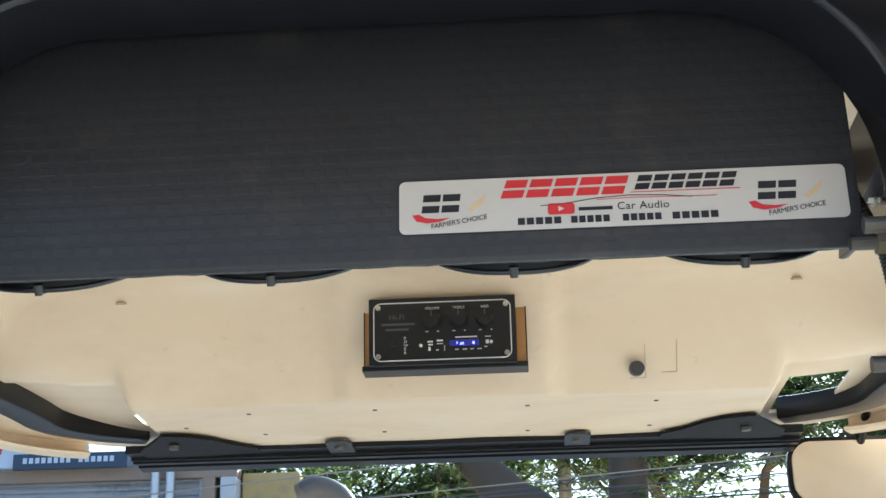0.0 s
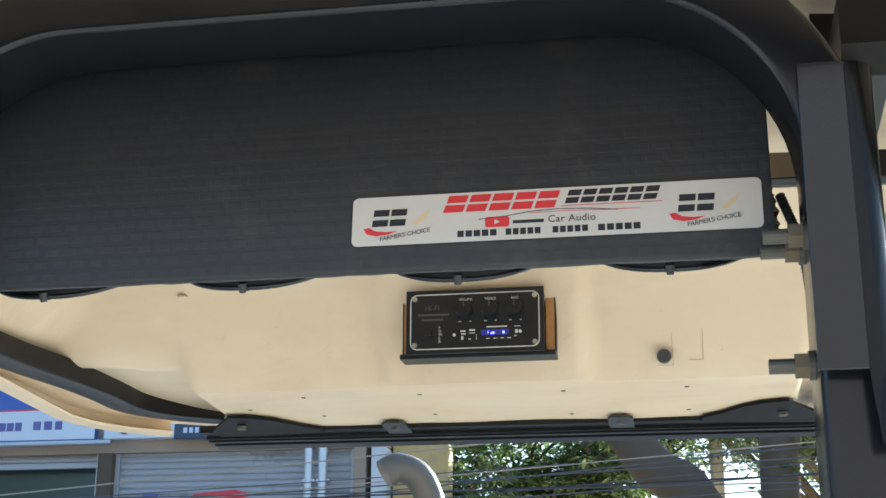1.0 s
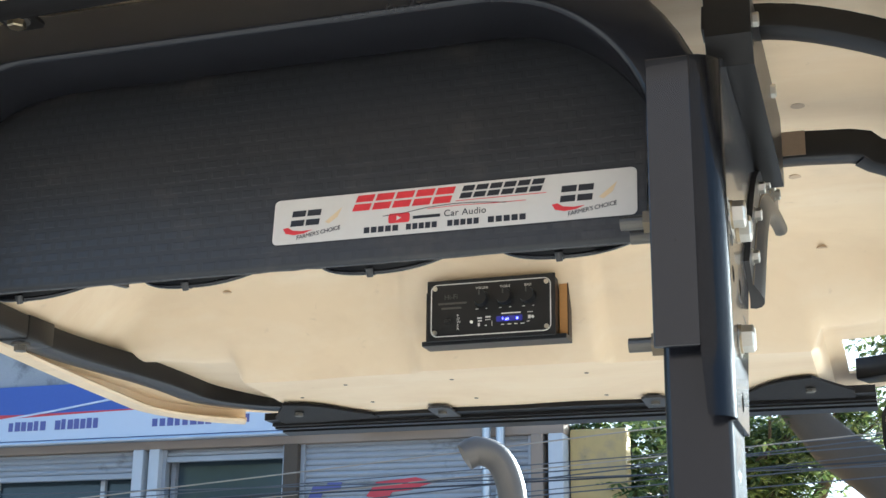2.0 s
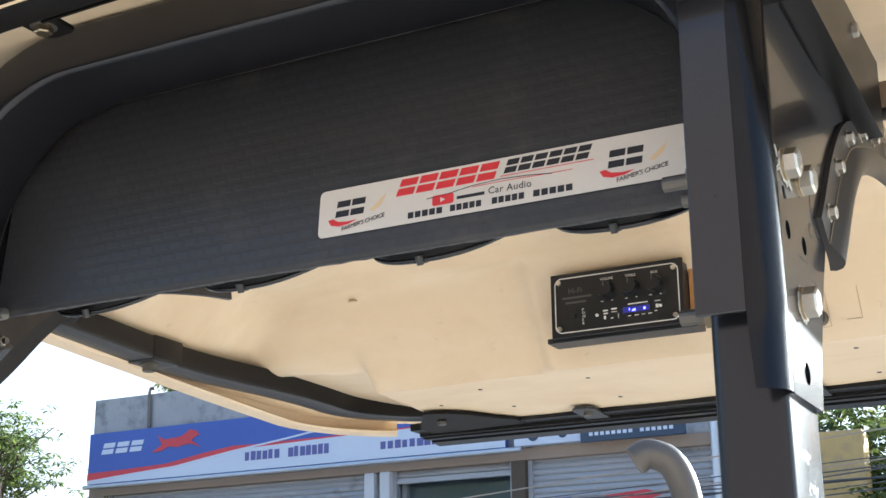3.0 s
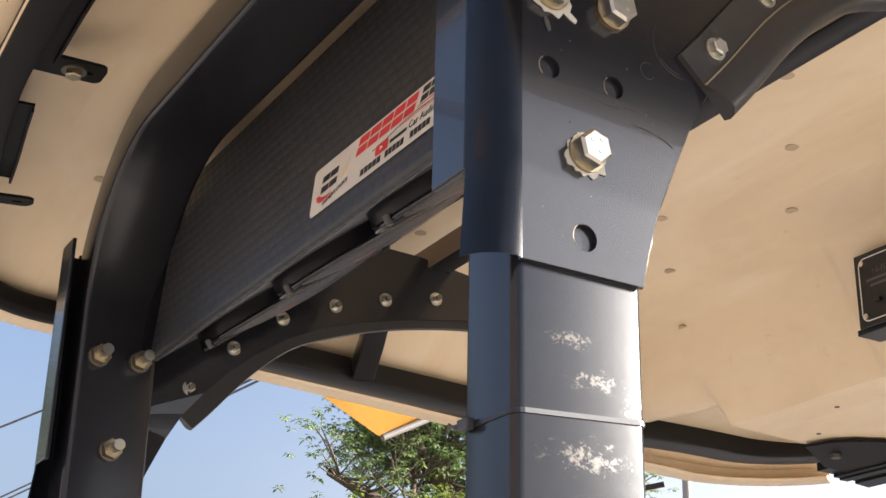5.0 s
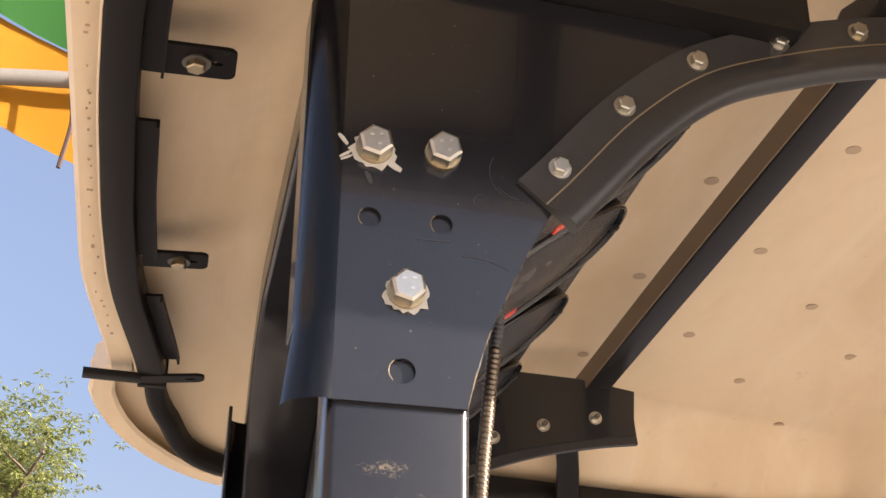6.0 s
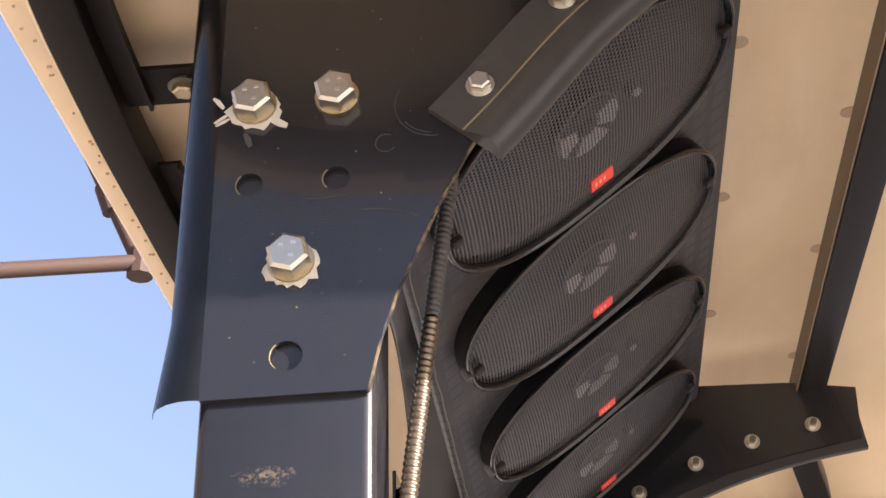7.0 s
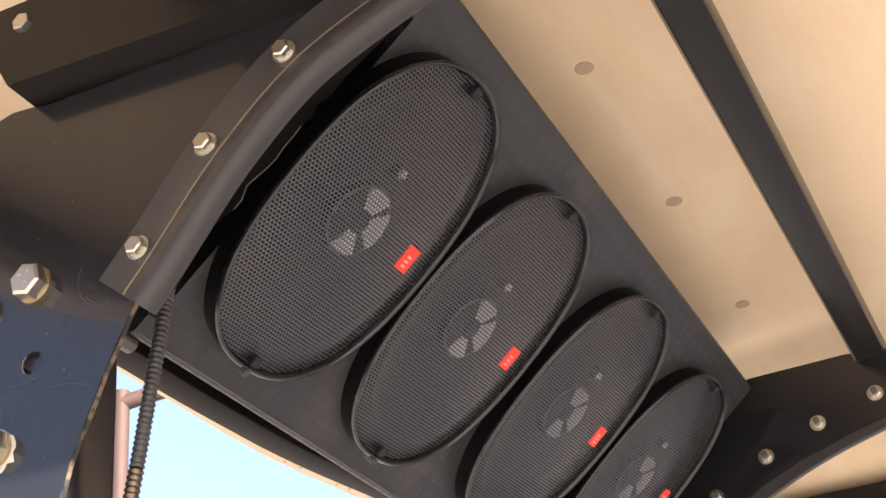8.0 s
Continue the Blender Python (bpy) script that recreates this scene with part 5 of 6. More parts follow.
part("roof_slab", box((-12.75, FY + 0.28, 4.3), (-2.95, FY + 6, 4.45)), M_CONCRETE, shop)
part("fascia_tube", rod((-12.7, FY - 0.16, 4.385), (-6.1, FY - 0.16, 4.385), 0.03, 10), M_STEELPIPE, shop)
for x0, x1, m in ((-12.75, -12.45, M_PLASTER), (-8.30, -8.16, M_WHITEWALL), (-8.08, -7.94, M_WHITEWALL), (-6.30, -6.12, M_BARK), (-3.32, -3.18, M_PLASTER), (-3.12, -2.95, M_WHITEWALL)):
    part("pillar", box((x0, FY - 0.03, 0), (x1, FY + 0.5, 4.28), 0.01), m, shop)


def shutter(x0, x1, z0, z1, y):
    """A rolling shutter: curved slats 72 mm high over each other."""
    bm = bmesh.new()
    z, last = z0, None
    while z < z1:
        for f, d in ((0.0, -0.008), (0.10, -0.008), (0.14, 0.014), (0.5, 0.024), (0.88, 0.014), (0.97, -0.008)):
            row = [bm.verts.new((x, y - d, min(z1, z + 0.072 * f))) for x in (x0, x1)]
            if last:
                bm.faces.new((last[0], last[1], row[1], row[0]))
            last = row
        z += 0.072
    return bm


def door_opening(x0, x1, z_low):
    sh = part("shutter", shutter(x0, x1, z_low, 4.28, FY + 0.12), M_SHUTTER, shop, "pale steel rolling shutter")
    part("guide_rail", box((x0 - 0.02, FY + 0.06, 0), (x0 + 0.05, FY + 0.14, 4.28)), M_SHUTTER, sh)
    part("guide_rail", box((x1 - 0.05, FY + 0.06, 0), (x1 + 0.02, FY + 0.14, 4.28)), M_SHUTTER, sh)
    if z_low > 1:
        part("bottom_bar", box((x0, FY + 0.08, z_low - 0.07), (x1, FY + 0.14, z_low), 0.01), M_SHUTTER, sh)
        part("glass", box((x0, FY + 0.3, 0.2), (x1, FY + 0.31, 4.28)), M_GLASS, shop)
    return sh


door_opening(-12.45, -8.30, 4.02)
door_opening(-7.94, -6.30, 4.20)
closed = door_opening(-6.12, -3.32, 0.0)
for x in (-12.0, -10.4, -8.85):
    part("mullion", box((x - 0.03, FY + 0.24, 0.2), (x + 0.03, FY + 0.30, 4.1)), M_WHITEWALL, shop)
part("mullion", box((-7.9, FY + 0.22, 0.2), (-7.84, FY + 0.30, 4.2)), M_SHUTTER, shop)
# painted shapes on the closed shutter
for pts, m in (([(-6.02, 3.66), (-5.86, 3.66), (-5.80, 3.80), (-5.96, 3.80)], M_SIGN_VIOLET), ([(-5.84, 3.72), (-5.62, 3.74), (-5.60, 3.83), (-5.78, 3.83)], M_SIGN_VIOLET),
               ([(-5.30, 3.66), (-5.18, 3.82), (-4.70, 3.86), (-4.48, 3.80), (-4.75, 3.72), (-4.98, 3.70), (-5.05, 3.62)], M_SIGN_RED)):
    part("painted_mark", slab(pts, lambda u, v, w: (u, FY + 0.095 - w, v), 0.004), m, closed)
for x in (-3.80, -3.64):
    part("downpipe", rod((x, FY - 0.12, 0), (x, FY - 0.12, 4.62), 0.05, 14), M_STEELPIPE, shop, "galvanised downpipe", True)
    for z in (2.6, 3.9):
        part("pipe_clip", box((x - 0.07, FY - 0.13, z), (x + 0.07, FY, z + 0.03)), M_STEELPIPE, shop)
part("vent_pipe", sweep(smooth_line([(-11.76, FY + 0.015, 4.95), (-11.77, FY + 0.015, 5.35), (-11.78, FY + 0.015, 5.62), (-11.77, FY + 0.02, 5.70), (-11.70, FY + 0.03, 5.70)], 3), circle(0.026, 8)), M_BANNERPIPE, shop, "thin grey vent pipe", True)

sign = thing("shop_sign", (-9.5, FY - 0.1, 4.43), "long blue and white shop signboard with red swoosh", "signboard")


def on_sign(u, v, w):
    return (u, FY - 0.10 - w, v)


part("board", box((-12.70, FY - 0.10, 4.43), (-6.33, FY - 0.01, 5.13), 0.01), M_SIGN_BLUE, sign)
rise = [(-12.70, 4.46), (-12.14, 4.50), (-11.20, 4.558), (-10.32, 4.682), (-9.95, 4.725)]
low_red = rise + [(-9.30, 4.742), (-8.65, 4.757), (-6.33, 4.785)]
top_red = [(-12.70, 4.585), (-12.15, 4.595), (-11.32, 4.625), (-10.78, 4.71), (-10.24, 4.775), (-9.84, 4.765), (-8.65, 4.775), (-6.33, 4.800)]
part("white_band", slab([(-12.70, 4.435), (-6.33, 4.435), *low_red[::-1]], on_sign, 0.006), M_SIGN_WHITE, sign)
part("red_swoosh", slab(low_red + top_red[::-1], on_sign, 0.007), M_SIGN_RED, sign)
line_w = rise + [(-9.37, 4.792), (-8.66, 4.889), (-7.60, 5.02), (-6.90, 5.12)]
part("white_swoosh", slab(line_w + [(u, v + 0.024) for u, v in line_w[::-1]][1:], on_sign, 0.011), M_SIGN_WHITE, sign)
for k in range(3):  # the brand word as slanted blocks
    x = -12.47 + k * 0.245
    for lo, hi in ((4.83, 4.895), (4.915, 4.98)):
        part("brand_block", slab([(x + (lo - 4.83) * 0.3, lo), (x + 0.20 + (lo - 4.83) * 0.3, lo), (x + 0.20 + (hi - 4.83) * 0.3, hi), (x + (hi - 4.83) * 0.3, hi)], on_sign, 0.01), M_SIGN_WHITE, sign)
part("brand_emblem", slab([(-11.60, 4.79), (-11.42, 4.88), (-11.50, 5.01), (-11.40, 4.95), (-11.26, 4.955), (-11.10, 4.97), (-10.96, 5.05), (-10.87, 5.03), (-10.80, 4.97), (-10.89, 4.94), (-10.93, 4.90), (-10.77, 4.80), (-10.92, 4.85), (-11.02, 4.86), (-11.15, 4.83), (-11.32, 4.85), (-11.42, 4.80)], on_sign, 0.01), M_SIGN_RED, sign)


def word_bars(x0, x1, z0, z1, n, mat, parent, seed):
    """Lettering too coarse to spell out: uneven upright bars, one a letter."""
    rnd = random.Random(seed)
    step = (x1 - x0) / n
    for k in range(n):
        a = x0 + k * step
        b = a + step * rnd.uniform(0.62, 0.84)
        top = z1 - (z1 - z0) * rnd.uniform(0, 0.12)
        part("letter_bar", slab([(a, z0), (b, z0), (b, top), (a, top)], on_sign, 0.012), mat, parent)


word_bars(-10.05, -9.50, 4.56, 4.68, 6, M_SIGN_VIOLET, sign, 1)
word_bars(-9.38, -8.75, 4.56, 4.69, 7, M_SIGN_VIOLET, sign, 2)
word_bars(-8.02, -7.20, 4.545, 4.645, 8, M_SIGN_VIOLET, sign, 3)
word_bars(-7.08, -6.68, 4.55, 4.65, 3, M_SIGN_VIOLET, sign, 4)

sign2 = thing("battery_sign", (-5.4, FY - 0.1, 4.42), "white shop signboard with red vehicle picture and red lettering", "signboard")
part("board", box((-6.22, FY - 0.10, 4.43), (-4.55, FY - 0.01, 4.90), 0.008), M_SIGN_WHITE, sign2)
part("picture_body", slab([(-6.05, 4.60), (-5.98, 4.78), (-5.80, 4.82), (-5.55, 4.81), (-5.50, 4.70), (-5.52, 4.58), (-5.90, 4.55)], on_sign, 0.006), M_SIGN_RED, sign2, "red three wheeler picture")
for x, r in ((-5.97, 0.07), (-5.60, 0.06)):
    part("picture_wheel", slab([(x + r * math.cos(k * math.pi / 8), 4.545 + r * math.sin(k * math.pi / 8)) for k in range(16)], on_sign, 0.009), M_SIGN_DARK, sign2)
word_bars(-5.32, -4.66, 4.75, 4.87, 5, M_SIGN_RED, sign2, 5)
sign3 = thing("name_board", (-4.7, FY - 0.2, 4.41), "narrow dark blue name board with white lettering", "signboard")
part("board", box((-5.36, FY - 0.16, 4.40), (-4.12, FY - 0.11, 4.57), 0.006), M_SIGN_DARK, sign3)
rnd = random.Random(8)
for k in range(15):
    x = -5.25 + k * 0.068
    if k in (8,):
        continue
    part("letter_bar", slab([(x, 4.465), (x + 0.045, 4.465), (x + 0.045, 4.525), (x, 4.525)], lambda u, v, w: (u, FY - 0.161 - w, v), 0.003), M_SIGN_WHITE, sign3)

yard = thing("boundary_wall", (-2.2, FY + 0.6, 0), "old yellow plastered boundary wall with dark stains", "wall")
part("wall", box((-2.93, FY + 0.2, 0), (-2.30, FY + 0.5, 4.35), 0.02), M_YELLOWWALL, yard)
part("low_wall", box((-2.30, FY + 0.2, 0), (6.0, FY + 0.5, 3.1), 0.02), M_YELLOWWALL, yard)


# ---- house behind the trees ----
house = thing("cream_house", (-34.0, 18.5, 0), "plain cream plastered house half hidden behind trees", "house")
part("wall", box((-38.0, 16.4, 0), (-31.0, 19.6, 9.15)), M_PLASTER, house)
part("roof", box((-38.2, 16.2, 9.15), (-30.8, 19.8, 9.36), 0.03), M_PLASTER, house)


# ---- poles and cables ----
def pole(x, y, h, r, label, mat=M_POLE):
    ob = thing("utility_pole", (x, y, 0), label, "pole", "utility poles")
    part("shaft", rod((x, y, 0), (x, y, h), r, 10, r * 0.8), mat, ob, smooth=True)
    return ob


pole(0.30 + 0.34, 17.0, 8.0, 0.10, "tall grey concrete utility pole among the trees")
pole(5.2, 11.0, 7.0, 0.12, "round concrete pole carrying the street cables")
pole(-18.3, 16.12, 7.70, 0.095, "slim grey concrete utility pole by the roadside")
hp = thing("transformer_frame", (-16.65, 12.75, 0), "two concrete poles with rusty steel cross arms", "pole frame")
PA, PB = Vector((-17.02, 12.26, 0)), Vector((-16.29, 13.23, 0))
for p in (PA, PB):
    top = 6.73 if p is PA else 6.66
    part("pole", rod(p, p + Vector((0, 0, top)), 0.102, 10, 0.078), M_POLE_TAN, hp, smooth=True)
along = (PB - PA).normalized()
for a0, z0, a1, z1, thick in ((0.03, 6.71, 0.58, 6.74, 0.051), (0.20, 6.63, 1.09, 6.57, 0.058), (1.05, 6.57, 1.70, 6.70, 0.061), (0.00, 5.78, 1.26, 5.76, 0.051), (0.00, 5.55, 1.26, 5.57, 0.058)):
    arm = sweep([PA + along * a0 + Vector((0.10, 0, z0)), PA + along * a1 + Vector((0.10, 0, z1))], rect(thick, thick * 1.3))
    part("cross_arm", arm, M_ARM if a0 in (0.20, 0.0) else M_RUST, hp, "rusty steel cross arm")
part("brace", sweep([PA + Vector((0.10, 0, 5.81)), PA + along * 0.71 + Vector((0.10, 0, 6.66))], rect(0.037, 0.037)), M_RUST, hp)
part("brace", sweep([PA + along * 0.34 + Vector((0.08, 0, 6.12)), PA + along * 1.12 + Vector((0.08, 0, 6.46))], rect(0.034, 0.034)), M_ARM, hp)
part("insulator", rod(PB + Vector((0.10, -0.03, 6.49)), PB + Vector((0.10, -0.03, 6.63)), 0.105, 10, 0.085), M_WIRE, hp, "dark clamp with an insulator", True)
coil = thing("cable_coil", (-16.6, 12.6, 6.1), "loose coil of pale cable hung on the pole frame", "cable coil")
mid = (PA + PB) / 2 + Vector((0.24, -0.17, 6.26))
rnd = random.Random(11)
for k in range(8):
    r, sag = 0.63 + rnd.uniform(-0.05, 0.05), (0.72, 0.80, 0.86, 1.0, 1.06, 1.14, 1.75, 1.95)[k]
    shift, squeeze, turn = rnd.uniform(-0.05, 0.05), (0.78 if k > 5 else 1.0), rnd.uniform(-0.30, -0.05)
    pts = []
    for q in range(36):
        a = 2 * math.pi * q / 36
        v = math.sin(a + turn)
        wob = 0.034 * math.sin(3 * a + k)
        pts.append(mid + along * (shift + r * squeeze * math.cos(a)) + Vector((0.02 * k + wob, 0, (r + wob) * v * (sag if v < 0 else 0.75) + 0.13)))
    part("turn", sweep(pts, circle(0.016, 6), closed=True), M_COIL, coil, smooth=True)
for a, b in (((0.0, 0.51), (-0.37, -0.60)), ((0.42, 0.37), (0.08, 0.51))):
    part("black_lashing", rod(mid + along * a[0] + Vector((0.17, -0.03, a[1])), mid + along * b[0] + Vector((0.17, -0.03, b[1])), 0.020, 6), M_WIRE, coil, "black wire lashing")



def cable(a, b, sag, r, mat, label):
    ob = thing("overhead_cable", ((a[0] + b[0]) / 2, (a[1] + b[1]) / 2, (a[2] + b[2]) / 2 - sag), label, "cable", "overhead cables")
    a, b = Vector(a), Vector(b)
    pts = [a.lerp(b, k / 16) - Vector((0, 0, sag * 4 * (k / 16) * (1 - k / 16))) for k in range(17)]
    part("wire", sweep(pts, circle(r, 5)), mat, ob, smooth=True)


rnd = random.Random(77)
strung = [(3.05, 4.30, 0.05, 0.007, M_WIRE_PALE), (3.25, 3.60, 0.08, 0.008, M_WIRE), (2.9, 3.95, 0.02, 0.006, M_WIRE_PALE)]
strung += [(rnd.uniform(2.7, 3.6), rnd.uniform(3.2, 4.0), rnd.uniform(0.02, 0.14), rnd.uniform(0.004, 0.007), M_WIRE_GREY) for _ in range(8)]
for z0, z1, sag, r, mat in strung:
    x0, x1 = -11.0, 4.0
    cable((x0, 11.0, z0), (x1 + 1.2, 11.0, z1 + (z1 - z0) * 0.08), sag, r, mat, "thin overhead cable strung along the street")
for dz in (0.0, -0.09):
    cable((-28.7, 10.4, 2.72 + dz * 3), (-17.05, 12.2, 5.83 + dz), 0.03, 0.009, M_WIRE_PALE, "thin pale cable running down from the pole frame")
for y0, y1, z0, z1 in ((1.60, 5.85, 6.70, 6.70), (4.55, 6.40, 6.70, 6.70), (4.72, 6.50, 6.70, 6.72)):
    cable((-30.0, y0, z0), (-9.0, y1, z1), 0.03, 0.016, M_WIRE_GREY, "thin grey overhead cable against the sky")


# ---- banner and its pipes ----
banner = thing("cloth_banner", (-4.7, 0.8, 4.5), "yellow and green cloth banner stretched on a grey pipe", "banner")


def banner_edge(y):
    """Height of the cloth's lower edge: it falls from the pipe frame and rises again at its far end."""
    return max(4.80 - 0.49 * (y + 0.2), 3.42 + 0.52 * (y - 2.68))


for low, high, mat, name in ((0.0, 0.585, M_YELLOW, "yellow_band"), (0.585, 1.75, M_GREEN, "green_band")):
    bm = bmesh.new()
    prev = None
    for k in range(41):
        y = -1.95 + 5.75 * k / 40
        z = banner_edge(y) + 0.012 * math.sin(7.0 * y)
        wave = 0.03 * math.sin(3.1 * y) + 0.012 * math.sin(8.3 * y)
        q = [bm.verts.new((-4.72 + wave * (1 - 0.5 * g) - 0.03 * g, y, z + low + (high - low) * g)) for g in (0, 0.33, 0.67, 1)]
        if prev:
            for g in range(3):
                bm.faces.new((prev[g], q[g], q[g + 1], prev[g + 1]))
        prev = q
    bmesh.ops.solidify(bm, geom=bm.faces, thickness=0.003)
    part(name, bm, mat, banner, smooth=True)
part("pipe", sweep([(-4.64, -1.85, 5.345), (-4.65, -0.9, 5.44), (-4.65, 0.2, 5.52), (-4.65, 2.4, 5.70)], circle(0.042, 10)), M_BANNERPIPE, banner, smooth=True)
part("pipe", rod((-4.69, 2.66, 3.400), (-4.69, 3.85, 4.025), 0.016, 10), M_BANNERPIPE, banner, smooth=True)
part("ribbon", sweep([(-4.595, -1.28, 5.37), (-4.61, -1.29, 5.22), (-4.59, -1.27, 5.06)], rect(0.022, 0.003), (1, 0, 0)), M_POLE, banner)
part("cord", sweep(smooth_line([(-4.60, -0.70, 5.47), (-4.605, -0.715, 5.33), (-4.595, -0.70, 5.18), (-4.60, -0.73, 4.94)], 3), circle(0.011, 6)), M_RUST, banner, "frayed brown cord")

frame_ob = thing("pipe_frame", (-4.58, -1.85, 0), "rusty steel pipe frame with clamped joints", "pipe frame")
J = Vector((-4.58, -1.85, 5.15))
for p, q in ((J + Vector((0.0, 0.04, 0.01)), Vector((-3.93, -3.35, 4.80))), (J, Vector((-4.41, -2.29, 6.1))), (Vector((-3.93, -3.35, 4.86)), Vector((-3.93, -3.36, 0.0)))):
    part("pipe", rod(p, q, 0.04, 10), M_RUST, frame_ob, smooth=True)
part("clamp", rod(J - Vector((0, 0, 0.07)), J + Vector((0, 0, 0.07)), 0.065, 10), M_RUST, frame_ob)
part("clamp", rod(J + Vector((0.05, -0.14, 0.28)), J + Vector((0.07, -0.19, 0.42)), 0.06, 10), M_RUST, frame_ob)


# ---- trees ----
def tree(x, y, height, spread, seed, label, leaf=M_LEAF, clusters=420, low=0.35, trunk=0.16, leaf_len=0.17, bare=0.0, lean=(0, 0), limbs=(), sprouts=0, wild=True, keep=(0.9, 0.9), size=1.0):
    """A tapered trunk, forking limbs and a crown of leaf whorls at the twig ends."""
    rnd = random.Random(seed)
    ob = thing("tree", (x, y, 0), label, "tree", "street trees")
    bm = bmesh.new()
    tips = []

    def grow(p, d, length, r, level):
        n = 4
        pts = [p.copy()]
        for _ in range(n):
            d = (d + Vector((rnd.uniform(-0.22, 0.22), rnd.uniform(-0.22, 0.22), rnd.uniform(-0.05, 0.16)))).normalized()
            p = p + d * (length / n)
            pts.append(p.copy())
        seg = 8 if level < 2 else 5
        rings = []
        for k, q in enumerate(pts):
            _, a, b = frame_of(d, (0.3, 0.9, 0.1))
            rad = r * (1 - 0.45 * k / n)
            rings.append([bm.verts.new(q + rad * (a * math.cos(2 * math.pi * s / seg) + b * math.sin(2 * math.pi * s / seg))) for s in range(seg)])
        for r0, r1 in zip(rings, rings[1:]):
            for s in range(seg):
                bm.faces.new((r0[s], r0[(s + 1) % seg], r1[(s + 1) % seg], r1[s]))
        if level >= 3:
            tips.extend(pts[1:])
            return
        for _ in range((4, 4, 4)[level]):
            a = rnd.uniform(0, 2 * math.pi)
            out = Vector((math.cos(a), math.sin(a), rnd.uniform(0.1, 0.75)))
            q = pts[rnd.randint(2, n)]
            grow(q, (d * 0.45 + out).normalized(), length * rnd.uniform(0.5, 0.75) * (spread if level == 0 else 1), r * 0.5, level + 1)

    if wild:
        grow(Vector((x, y, 0)), Vector((lean[0], lean[1], 1)).normalized(), height * low + 0.6, trunk, 0)
    for line, r0, r1 in limbs:  # heavy boughs of its own
        pts = smooth_line(line, 4)
        rings = []
        for k, q in enumerate(pts):
            _, a, b = frame_of(pts[min(k + 1, len(pts) - 1)] - pts[max(k - 1, 0)], (0, 1, 0))
            rad = (r0 + (r1 - r0) * k / (len(pts) - 1)) * rnd.uniform(0.92, 1.08)
            rings.append([bm.verts.new(q + rad * (a * math.cos(math.pi * s / 5) + b * math.sin(math.pi * s / 5))) for s in range(10)])
        for c0, c1 in zip(rings, rings[1:]):
            for s in range(10):
                bm.faces.new((c0[s], c0[(s + 1) % 10], c1[(s + 1) % 10], c1[s]))
        tips.extend(pts[-3:])
        for _ in range(sprouts):
            q = pts[rnd.randint(len(pts) // 2, len(pts) - 1)]
            out = Vector((rnd.uniform(-1, 1), rnd.uniform(-1, 1), rnd.uniform(-0.35, 0.8))).normalized()
            grow(q, out, rnd.uniform(0.45, 0.95) * size, 0.022 * size, 2)
    part("trunk", bm, M_BARK, ob, "grey brown trunk and limbs", True)
    if not wild:  # leafy twigs keep to the far side, and in clumps
        tips = [q for q in tips if rnd.random() < (keep[0] if q.x > x - 0.35 else keep[1])]
    loose = 0.22 if wild else 0.15 * size
    verts, faces = [], []
    for _ in range(int(clusters * (1 - bare))):
        c = rnd.choice(tips) + Vector((rnd.gauss(0, loose), rnd.gauss(0, loose), rnd.gauss(0.05, loose)))
        m = rnd.randint(7, 12)
        for k in range(m):
            a = 2 * math.pi * k / m + rnd.uniform(-0.3, 0.3)
            droop = rnd.uniform(-0.75, 0.35)
            d = Vector((math.cos(a), math.sin(a), droop)).normalized()
            side_v = d.cross(Vector((rnd.uniform(-0.4, 0.4), rnd.uniform(-0.4, 0.4), 1))).normalized()
            ln, wd = leaf_len * rnd.uniform(0.7, 1.25), leaf_len * rnd.uniform(0.15, 0.26)
            o = c + d * 0.03
            i = len(verts)
            bend = Vector((0, 0, -0.18 * ln))
            verts += [tuple(o), tuple(o + d * ln * 0.5 + side_v * wd), tuple(o + d * ln + bend), tuple(o + d * ln * 0.5 - side_v * wd)]
            faces.append((i, i + 1, i + 2, i + 3))
    me = bpy.data.meshes.new("crown")
    base = Vector((x, y, 0))
    me.from_pydata([tuple(Vector(v) - base) for v in verts], [], faces)
    me.materials.append(leaf)
    crown = new("crown", me)
    crown.parent = ob
    crown["kind"] = "stuff"


boughs = [([(0.95, 14.5, 0.0), (0.92, 14.5, 2.4), (0.40, 14.5, 3.66), (-0.12, 14.5, 4.12), (-0.70, 14.6, 4.9)], 0.30, 0.22), ([(1.2, 14.6, 0.0), (1.25, 14.6, 3.0), (1.30, 14.6, 5.4)], 0.26, 0.20)]
tree(-1.0, 17.0, 8.0, 1.0, 21, "large green mango tree behind the yellow wall", M_LEAF, 2600, trunk=0.2, leaf_len=0.13)
tree(1.6, 18.0, 8.0, 1.0, 22, "leafy green roadside tree behind a boundary wall", M_LEAF, 2200, trunk=0.2, leaf_len=0.13)
tree(3.6, 14.8, 8.0, 1.0, 23, "tall dark mango tree with a thick trunk", M_LEAF, 2600, trunk=0.26, leaf_len=0.13, limbs=boughs)
fork, old = (-23.20, 14.48, 7.42), (-23.02, 16.71, 7.35)
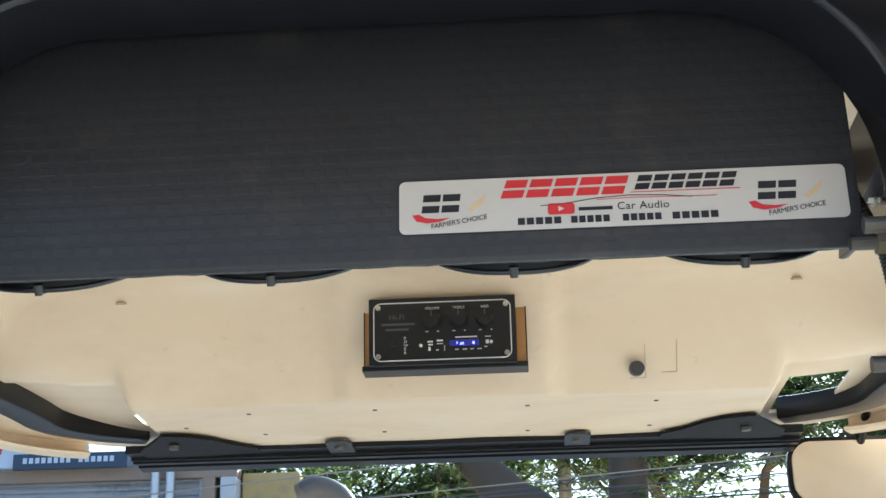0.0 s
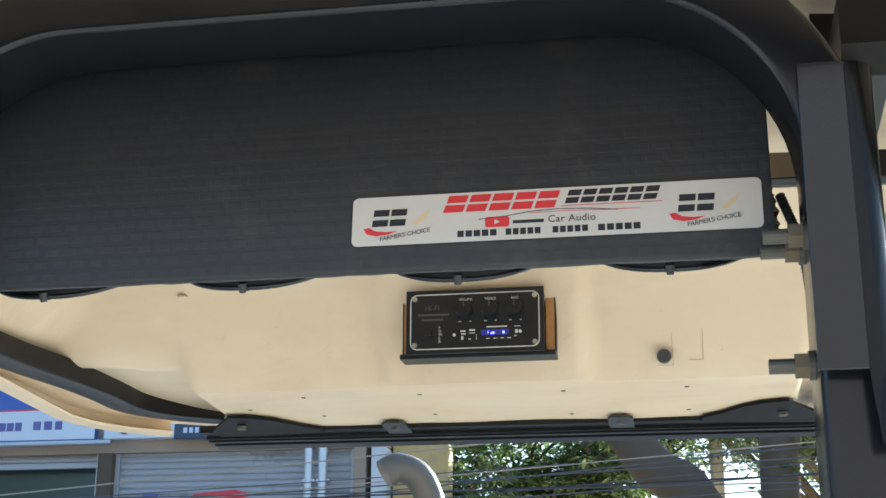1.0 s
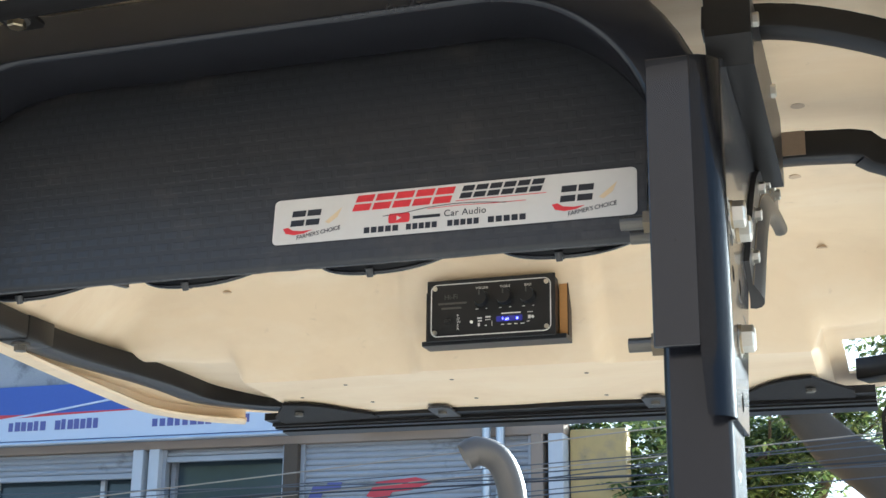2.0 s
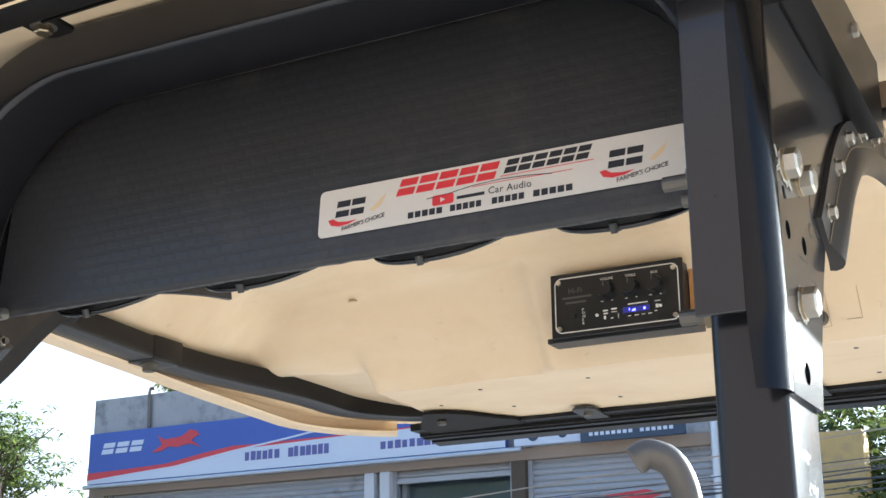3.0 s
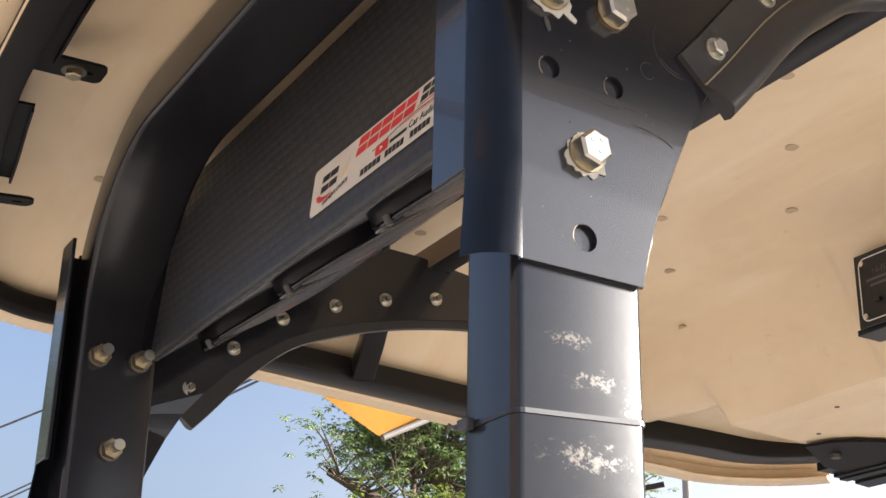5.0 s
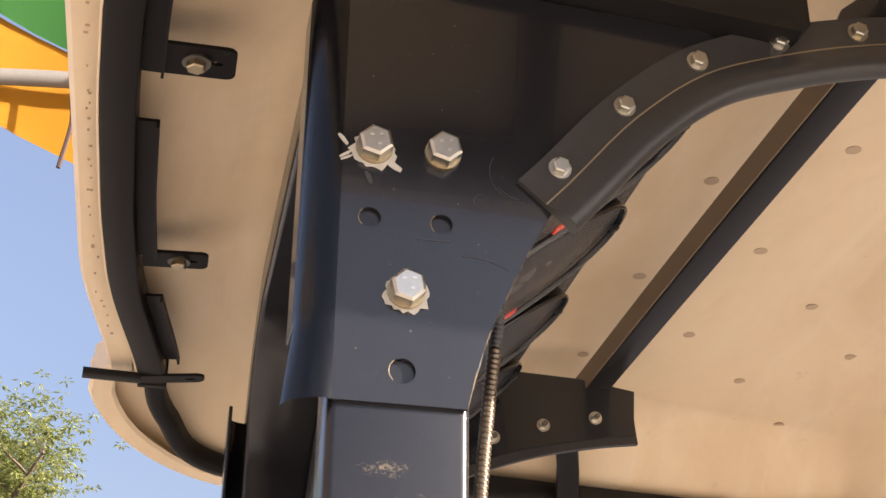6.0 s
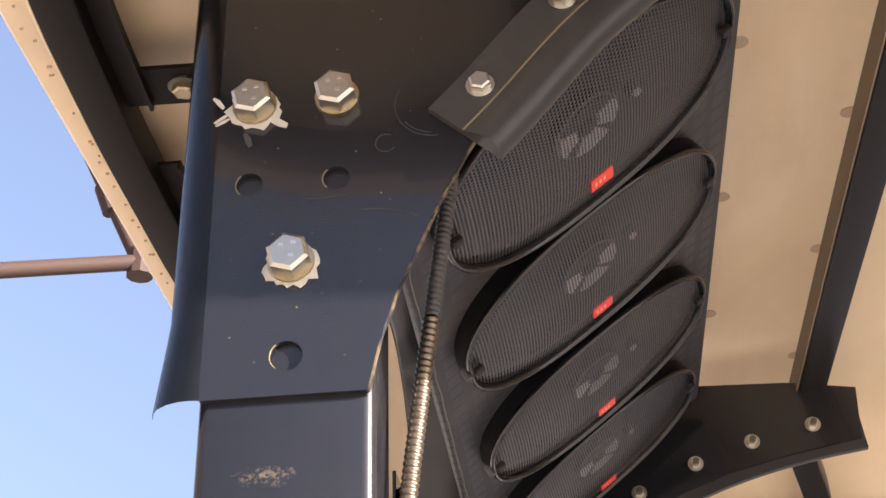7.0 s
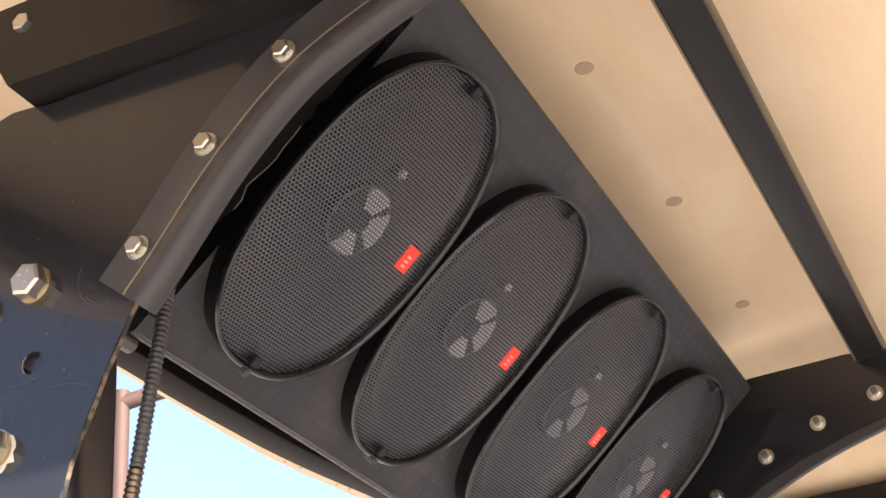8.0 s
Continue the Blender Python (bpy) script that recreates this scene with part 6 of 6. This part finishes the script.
crooked = [
    ([(-22.84, 15.84, 0.00), (-23.02, 15.70, 3.68), (-23.20, 15.12, 6.74), fork], 0.38, 0.27),
    ([fork, (-23.20, 14.03, 7.91), (-23.20, 13.72, 8.25), (-23.20, 13.32, 8.73), (-23.20, 12.93, 9.44)], 0.19, 0.12),
    ([fork, (-23.20, 14.19, 7.28), (-23.11, 13.88, 7.53), (-23.11, 13.86, 8.00), (-23.02, 13.68, 8.54)], 0.17, 0.08),
    ([fork, (-23.20, 13.61, 7.19), (-23.20, 13.09, 7.35), (-23.20, 12.33, 7.60), (-23.20, 11.34, 8.00)], 0.19, 0.10),
    ([(-23.20, 13.40, 7.26), (-23.11, 13.16, 7.69), (-23.11, 13.20, 8.25), (-23.02, 13.05, 8.90)], 0.08, 0.05),
    ([fork, (-23.20, 14.69, 7.85), (-23.02, 14.84, 8.34), (-23.02, 15.05, 8.86), (-23.02, 15.39, 9.62)], 0.10, 0.06),
    ([fork, (-23.20, 15.07, 7.98), (-23.20, 15.29, 8.54), (-23.02, 15.79, 9.11), (-23.02, 16.06, 10.34)], 0.14, 0.08),
]
slender = [
    ([(-23.38, 16.38, 0.00), (-23.20, 16.56, 3.68), old], 0.29, 0.17),
    ([old, (-23.20, 16.78, 8.34), (-23.20, 16.85, 8.97), (-23.20, 16.67, 9.98)], 0.12, 0.08),
    ([(-23.20, 16.82, 8.72), (-23.20, 17.54, 9.54), (-23.20, 18.18, 10.07), (-23.20, 19.62, 10.34), (-23.20, 20.88, 10.07)], 0.10, 0.04),
    ([old, (-23.20, 17.46, 7.82), (-23.20, 17.82, 8.09), (-23.20, 18.45, 8.18)], 0.09, 0.04),
    ([(-23.20, 16.65, 6.20), (-23.20, 17.46, 6.56), (-23.20, 18.36, 6.74)], 0.09, 0.04),
    ([(-23.20, 16.56, 5.84), (-23.38, 16.02, 6.38), (-23.56, 15.48, 6.74)], 0.09, 0.04),
    ([(-23.20, 16.65, 6.02), (-23.38, 17.46, 6.11), (-23.56, 18.54, 6.20)], 0.09, 0.04),
]
fresh = [
    ([(-22.84, 13.14, 0.00), (-22.84, 12.96, 4.40), (-22.66, 13.05, 6.56)], 0.09, 0.04),
    ([(-22.84, 12.06, 0.00), (-22.84, 12.06, 4.04), (-22.66, 12.15, 6.47)], 0.09, 0.04),
    ([(-22.84, 14.94, 0.00), (-22.84, 14.94, 4.40), (-22.66, 15.03, 7.10)], 0.09, 0.04),
    ([(-22.84, 14.04, 0.00), (-22.84, 14.04, 4.04), (-22.66, 14.13, 6.11)], 0.09, 0.04),
]
tree(-22.84, 15.84, 9.0, 1.0, 24, "large spreading green tree with crooked dark limbs", M_LEAF_SUN, 2600, leaf_len=0.125, limbs=crooked, sprouts=9, wild=False, size=1.8, keep=(0.12, 0.5))
tree(-23.38, 16.38, 9.0, 1.0, 25, "tall green tree with slender forked limbs", M_LEAF_SUN, 3000, leaf_len=0.125, limbs=slender, sprouts=9, wild=False, size=1.8, keep=(0.5, 0.75))
tree(-22.3, 14.0, 5.2, 1.0, 29, "low bushy tree with pale new leaves", M_LEAF_FRESH, 2300, leaf_len=0.13, limbs=fresh, sprouts=9, wild=False, size=1.8, keep=(0.9, 0.9))
tree(-14.8, 14.0, 7.2, 0.9, 26, "small half bare green tree beside the shops", M_LEAF, 3000, trunk=0.12, leaf_len=0.10, bare=0.1)
tree(-14.3, 13.7, 8.2, 0.8, 31, "small leafless tree with pale bare twigs", M_LEAF, 0, trunk=0.10)
tree(-15.5, -2.5, 11.4, 0.6, 27, "yellow green tree lit by the low sun", M_LEAF_YOUNG, 4200, trunk=0.16, leaf_len=0.085)
tree(-15.2, -3.9, 14.2, 0.7, 28, "green roadside tree in the sun", M_LEAF_YOUNG, 4200, trunk=0.16, leaf_len=0.085)
sapling = [([(-14.4, 18.3, 0.0), (-14.4, 18.3, 5.4), (-14.35, 18.3, 6.45)], 0.07, 0.03)]
tree(-14.4, 18.3, 7.0, 1.0, 33, "yellow green tree top showing over the parapet", M_LEAF_YOUNG, 420, leaf_len=0.11, limbs=sapling, sprouts=6, wild=False, size=0.75)
